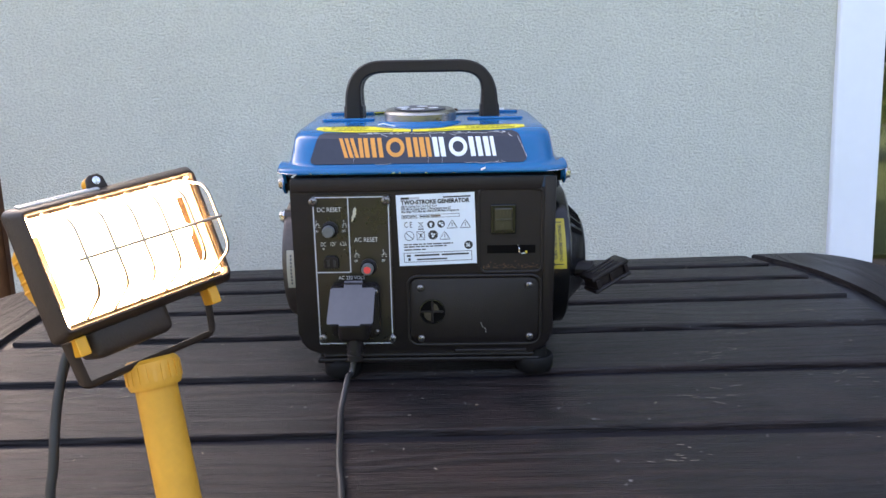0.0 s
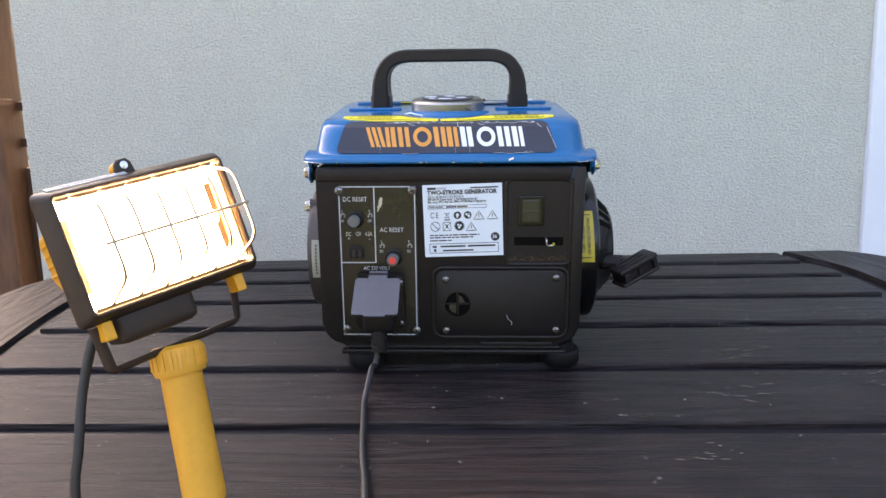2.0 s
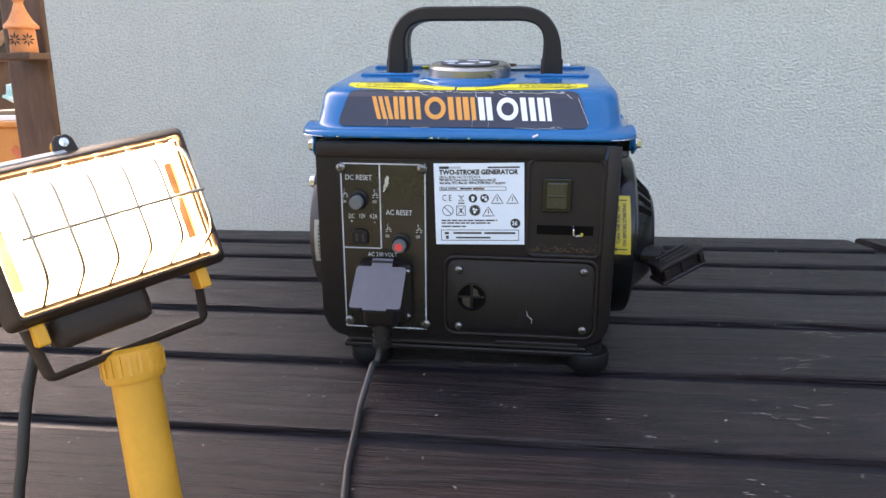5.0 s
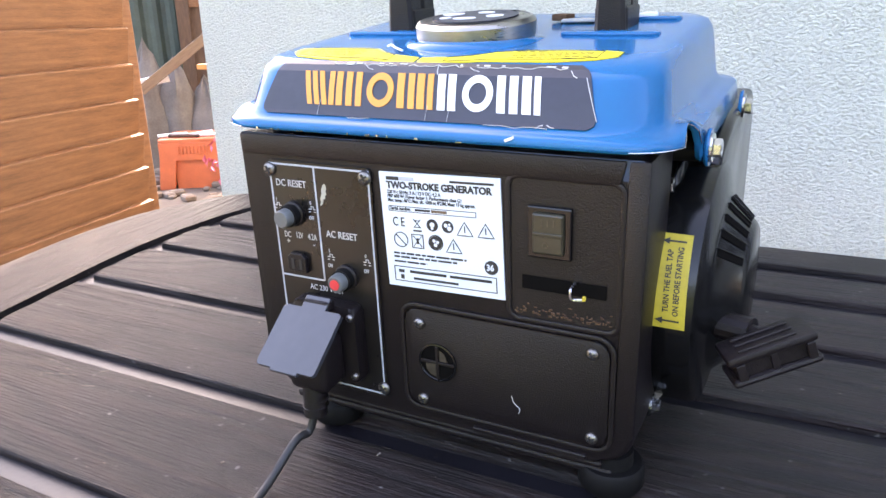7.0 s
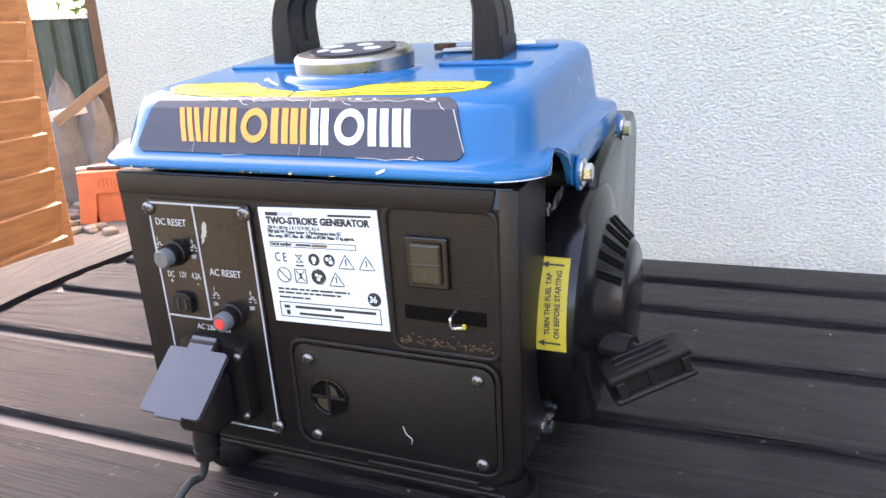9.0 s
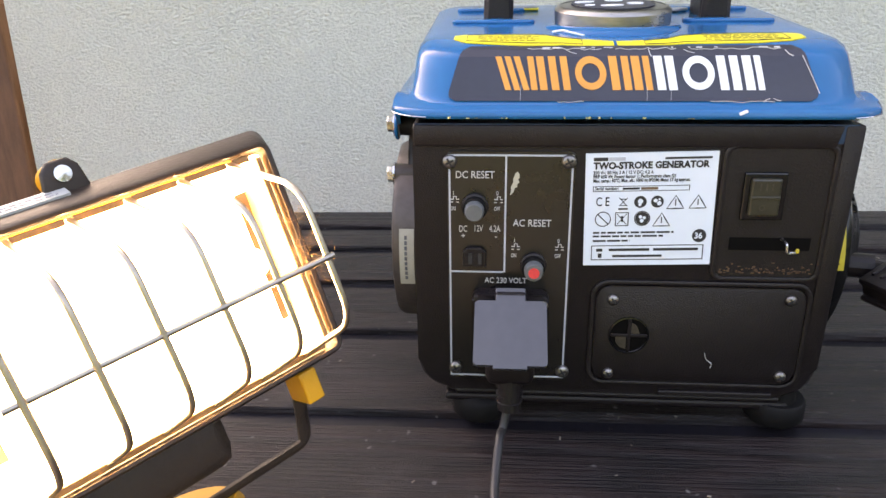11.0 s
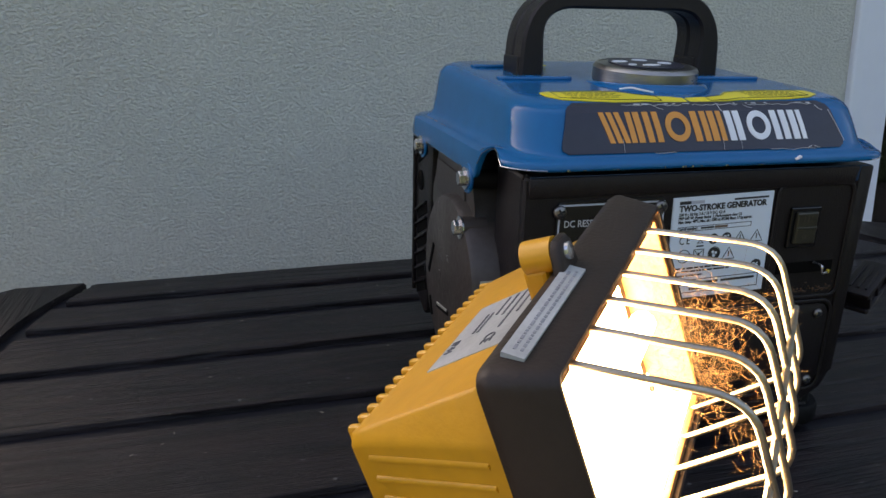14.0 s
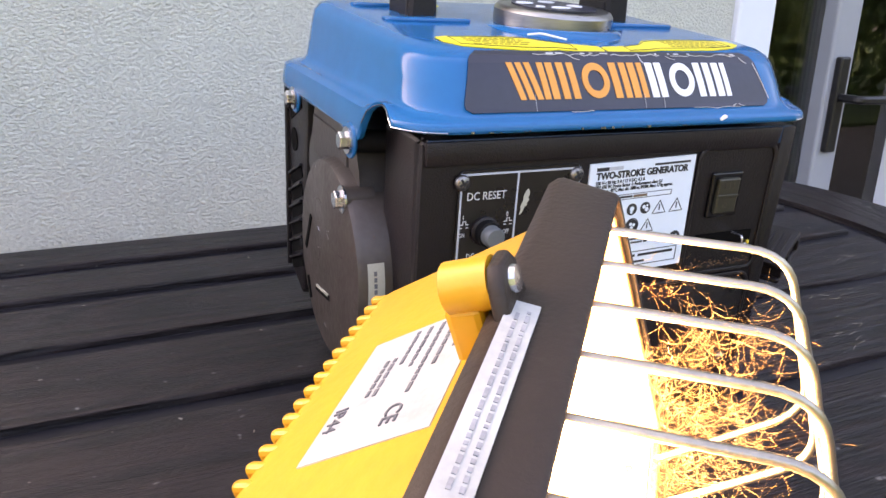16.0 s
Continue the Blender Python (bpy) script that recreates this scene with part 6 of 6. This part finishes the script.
def terracotta_lantern():
    m = NEAR_M @ pose(-1.571, 2.17, 1.1552)
    l = root("lantern", m, "pierced terracotta garden lantern on a shelf", "lantern")
    part("lantern_body", lathe([(0, 0), (0.038, 0), (0.040, 0.004), (0.037, 0.075), (0, 0.075)], 28), TERRACOTTA, l, smooth=40)
    part("lantern_roof", lathe([(0, 0.074), (0.050, 0.074), (0.050, 0.082), (0.034, 0.100), (0.020, 0.128), (0.013, 0.150), (0.018, 0.162), (0.013, 0.176), (0.005, 0.186), (0.002, 0.197), (0, 0.2)], 28), TERRACOTTA, l, smooth=40)
    for turn in (-50, 5, 60):
        for k in range(8):
            mm = Matrix.Rotation(radians(turn), 4, "Z") @ Matrix.Translation((0, -0.0387, 0.040)) @ Matrix.Rotation(radians(45 * k), 4, "Y")
            part("petal_hole", prism([(0.004, 0), (0.012, 0.0028), (0.021, 0), (0.012, -0.0028)], -0.0012, 0.0012, m=mm), INK, l)


def side_cabinet():
    c = root("garden_cabinet", NEAR_M @ pose(0.32, 0, 0.02), "ochre painted wooden cabinet with heaped top", "cabinet")
    part("body", prism([(-2.95, 0.86), (-2.05, 0.86), (-2.05, -0.02), (-2.45, -0.02)], 2.95, 3.45, bevel=0.006), OCHRE, c)
    part("top", box(-3.0, -2.02, 2.92, 3.48, 0.86, 0.885, 0.004), OCHRE, c)
    for x, z in ((-2.62, 0.74), (-2.45, 0.64)):
        part("painted_heart", prism([(x, z - 0.04), (x + 0.045, z + 0.02), (x + 0.02, z + 0.04), (x, z + 0.025), (x - 0.02, z + 0.04), (x - 0.045, z + 0.02)], 2.945, 2.95), RED_PLASTIC, c)
    b = root("folded_boards", NEAR_M @ pose(0.32, 0, 0.02), "stack of pale boards on the cabinet", "boards")
    part("board", box(-2.85, -2.1, 2.95, 3.3, 0.887, 0.91, 0.003), PVC, b)
    part("board", box(-2.80, -2.15, 2.97, 3.25, 0.91, 0.93, 0.003), PALE_WOOD, b)


def crumpled_cloth():
    bm = bmesh.new()
    rings = []
    for j in range(10):
        f = j / 9
        ring = []
        for i in range(40):
            a = 2 * math.pi * i / 40
            q = Vector((math.cos(a) * 2.5, math.sin(a) * 2.5, f * 3))
            r = math.cos(f * math.pi / 2) ** 0.6 * (1 + 0.5 * noise.noise(q) + 0.2 * noise.noise(q * 3))
            ring.append(bm.verts.new((0.30 * r * math.cos(a), 0.14 * r * math.sin(a), 0.002 + 0.19 * f * (1 + 0.5 * noise.noise(q * 1.3)))))
        rings.append(ring)
    for a, b in zip(rings, rings[1:]):
        for i in range(40):
            bm.faces.new((a[i], a[(i + 1) % 40], b[(i + 1) % 40], b[i]))
    bm.faces.new(rings[-1])
    tagged(part("crumpled_cloth", bm, TEAL_CLOTH, m=NEAR_M @ pose(-2.13, 3.1, 0.951), smooth=60), "crumpled teal and white cloth on the boards", "cloth")


def plastic_crate():
    at_m = YARD_M @ pose(-5.055, 4.87, 0, 0, 0, 35)
    c = root("plastic_box", at_m, "orange-red plastic garden box with tools on its lid", "box")
    leg = [(-0.29, 0.42), (0.29, 0.42), (0.34, 0.0), (0.20, 0.0), (0.17, 0.27), (-0.17, 0.27), (-0.20, 0.0), (-0.34, 0.0)]
    part("top", prism(rrect(-0.31, 0.31, -0.30, 0.30, 0.04), 0.42, 0.45, "z", bevel=0.01), RED_PLASTIC, c, smooth=40)
    part("side_wall", prism(leg, -0.30, -0.275, bevel=0.006), RED_PLASTIC, c)
    part("side_wall", prism(leg, 0.275, 0.30, bevel=0.006), RED_PLASTIC, c)
    part("inner_panel", box(-0.19, 0.19, -0.262, -0.25, 0.0, 0.30, 0.004), RED_PLASTIC, c)
    for sx in (-1, 1):
        part("end_wall", prism([(-0.29, 0.0), (0.29, 0.0), (0.28, 0.42), (-0.28, 0.42)], sx * 0.30 - 0.01, sx * 0.30 + 0.01, "x", bevel=0.004), RED_PLASTIC, c)
    for k in range(9):
        part("grip_rib", box(-0.14 + k * 0.032, -0.122 + k * 0.032, -0.310, -0.298, 0.32, 0.39, 0.003), RED_PLASTIC, c)
    for x, y, a, n in ((-0.22, -0.1, 25, 0.26), (-0.10, -0.18, -15, 0.30), (0.02, -0.05, 55, 0.26), (0.15, -0.15, 10, 0.3)):
        t = part("hand_tool", tube([(-n / 2, 0, 0.016), (n / 2, 0, 0.016)], 0.016, 8), PVC if a > 0 else DARK_WOOD, m=at_m @ pose(x, y, 0.451, 0, 0, a), smooth=60)
        tagged(t, "small hand tool lying on the plastic box", "tool", "tools on the box")


def leaning_beam():
    p, q = Vector((-4.305, 4.149, 0.626)), Vector((-2.955, 5.607, 2.05))
    d = (q - p).normalized()
    m = Matrix.Translation(p) @ d.to_track_quat("X", "Z").to_matrix().to_4x4()
    tagged(part("timber_beam", box(-0.03, (q - p).length, -0.030, 0.030, -0.035, 0.035, 0.004), PALE_WOOD, m=m), "pale bare timber beam leaning across the heap", "beam")


def potted_plant():
    p = root("potted_plant", NEAR_M @ pose(-1.92, 2.55, 0), "flowering plant in a terracotta pot", "plant")
    part("pot", lathe([(0, 0), (0.10, 0), (0.145, 0.36), (0.16, 0.37), (0.16, 0.42), (0.14, 0.42), (0.135, 0.38), (0, 0.38)], 28), TERRACOTTA, p, smooth=40)
    for k in range(7):
        a = k * 0.9
        part("stem", tube([(0, 0, 0.37), (0.05 * math.cos(a), 0.05 * math.sin(a), 0.52), (0.11 * math.cos(a), 0.11 * math.sin(a), 0.66)], 0.004, 5), LEAF, p)
    tagged(leaves(900, (0, 0, 0.55), (0.19, 0.17, 0.19), 0.022, LEAF, 5, "foliage", p), kind="stuff")
    tagged(leaves(130, (-0.08, -0.05, 0.56), (0.17, 0.14, 0.13), 0.017, BLOOM, 9, "blossom", p), kind="stuff")


FAR = YARD_M @ pose(-7.3, 6.35, 0, 0, 0, 50)


def garden_shed():
    s = root("garden_shed", FAR, "reddish-brown timber shed with a dark window", "shed")
    part("wall", box(0.35, 5.2, -0.55, -0.43, 0, 3.0), DARK_WOOD, s)
    w = part("window", box(0.44, 1.85, -0.58, -0.55, 1.70, 2.55), PLASTIC_GLOSS, s, "dark shed window")
    for a in ((0.37, 0.44, 1.62, 2.63), (1.85, 1.94, 1.62, 2.63), (0.44, 1.85, 1.62, 1.70), (0.44, 1.85, 2.55, 2.63)):
        part("window_frame", box(a[0], a[1], -0.60, -0.56, a[2], a[3], 0.004), SHED_WOOD, w)
    part("corner_post", box(0.22, 0.36, -0.62, -0.48, 0, 3.05, 0.006), DARK_WOOD, s)
    part("roof", box(0.1, 5.4, -0.8, 2.2, 3.05, 3.15), DARK_WOOD, s)


def sheet_fence():
    f = root("sheet_fence", FAR, "dark green corrugated metal fence", "fence")
    pts = []
    for k in range(89):
        pts.append((-3.4 + k * 0.05, 0.0 + (0.025 if k % 4 in (1, 2) else 0.0)))
    part("corrugated_sheet", prism(pts + [(x, y + 0.004) for x, y in pts[::-1]], 0.0, 1.84, "z"), GREEN_METAL, f)
    part("top_rail", box(-3.4, 0.98, -0.02, 0.06, 1.84, 1.88, 0.004), STEEL, f)
    for x in (-3.2, -1.4, 0.8):
        part("post", box(x - 0.03, x + 0.03, 0.03, 0.09, 0, 1.88, 0.004), GREEN_METAL, f)


def rubble():
    rng = random.Random(21)
    bm = bmesh.new()
    for _ in range(170):
        x, y = rng.uniform(-6.6, -4.0), rng.uniform(3.9, 5.6)
        s_ = rng.uniform(0.02, 0.07)
        box(-s_, s_, -s_ * 0.7, s_ * 0.7, 0, s_ * 0.8, s_ * 0.2, 1, bm=bm, m=pose(x, y, 0, 0, 0, rng.uniform(0, 180)))
    tagged(part("rubble", bm, PALE_STONE, m=YARD_M), "scattered broken stones and bricks on the soil", "rubble", kind="stuff")


def hedge(name, x, y, rx, ry, rz, z, count, size, seed):
    h = root(name, pose(x, y, 0), "dense green garden tree with uneven leafy crown", "tree", "garden trees")
    rng = random.Random(seed)
    part("trunk", tube([(0, 0, 0), (0.06, 0.03, z * 0.5), (0.0, 0.05, z)], 0.11, 10), DARK_WOOD, h, smooth=60)
    for k in range(5):
        a = k * 1.26 + rng.random()
        part("limb", tube([(0, 0.02, z * 0.55), (rx * 0.35 * math.cos(a), ry * 0.35 * math.sin(a), z * 0.9), (rx * 0.75 * math.cos(a), ry * 0.75 * math.sin(a), z * 1.1)], 0.04, 7), DARK_WOOD, h)
    tagged(leaves(count, (0, 0, z), (rx, ry, rz), size, LEAF, seed, "crown", h, 0.25), kind="stuff")


board_fence()
dark_pergola()
terracotta_lantern()
side_cabinet()
crumpled_cloth()
plastic_crate()
leaning_beam()
potted_plant()
garden_shed()
sheet_fence()
heap(-6.20, 5.25, 0.30, 0.26, 1.26, TARP, "tarpaulin", "grey-brown tarpaulin thrown over a heap", 2)
heap(-5.98, 5.42, 0.28, 0.26, 1.10, TARP, "tarpaulin", "grey-brown tarpaulin thrown over a heap", 7)
heap(-5.78, 5.62, 0.30, 0.28, 0.90, TARP, "tarpaulin", "grey-brown tarpaulin thrown over a heap", 11)
tagged(part("white_board", box(-0.20, 0.20, -0.012, 0.012, 0, 0.09, 0.003), PVC, m=YARD_M @ pose(-5.93, 5.06, 0.86, 30, -10, 50)), "white plastic board lying on the heap", "board")
rubble()
hedge("garden_tree", -9.6, 10.6, 2.2, 1.6, 2.2, 3.2, 5000, 0.08, 3)
hedge("garden_tree", -6.2, 9.6, 1.9, 1.5, 2.0, 3.6, 5000, 0.08, 8)
for k in range(7):
    hedge("garden_tree", -9 + k * 3.1, -11.5 + 0.6 * (k % 2), 2.1, 1.3, 1.9, 2.0, 2600, 0.11, 30 + k)
for k, (x, y) in enumerate(((7.0, -2.2), (8.2, -4.6), (9.6, -7.4), (12.2, -9.6), (15.5, -10.5))):
    hedge("garden_tree", x, y, 1.7, 1.7, 2.0, 2.0, 2600, 0.11, 50 + k)
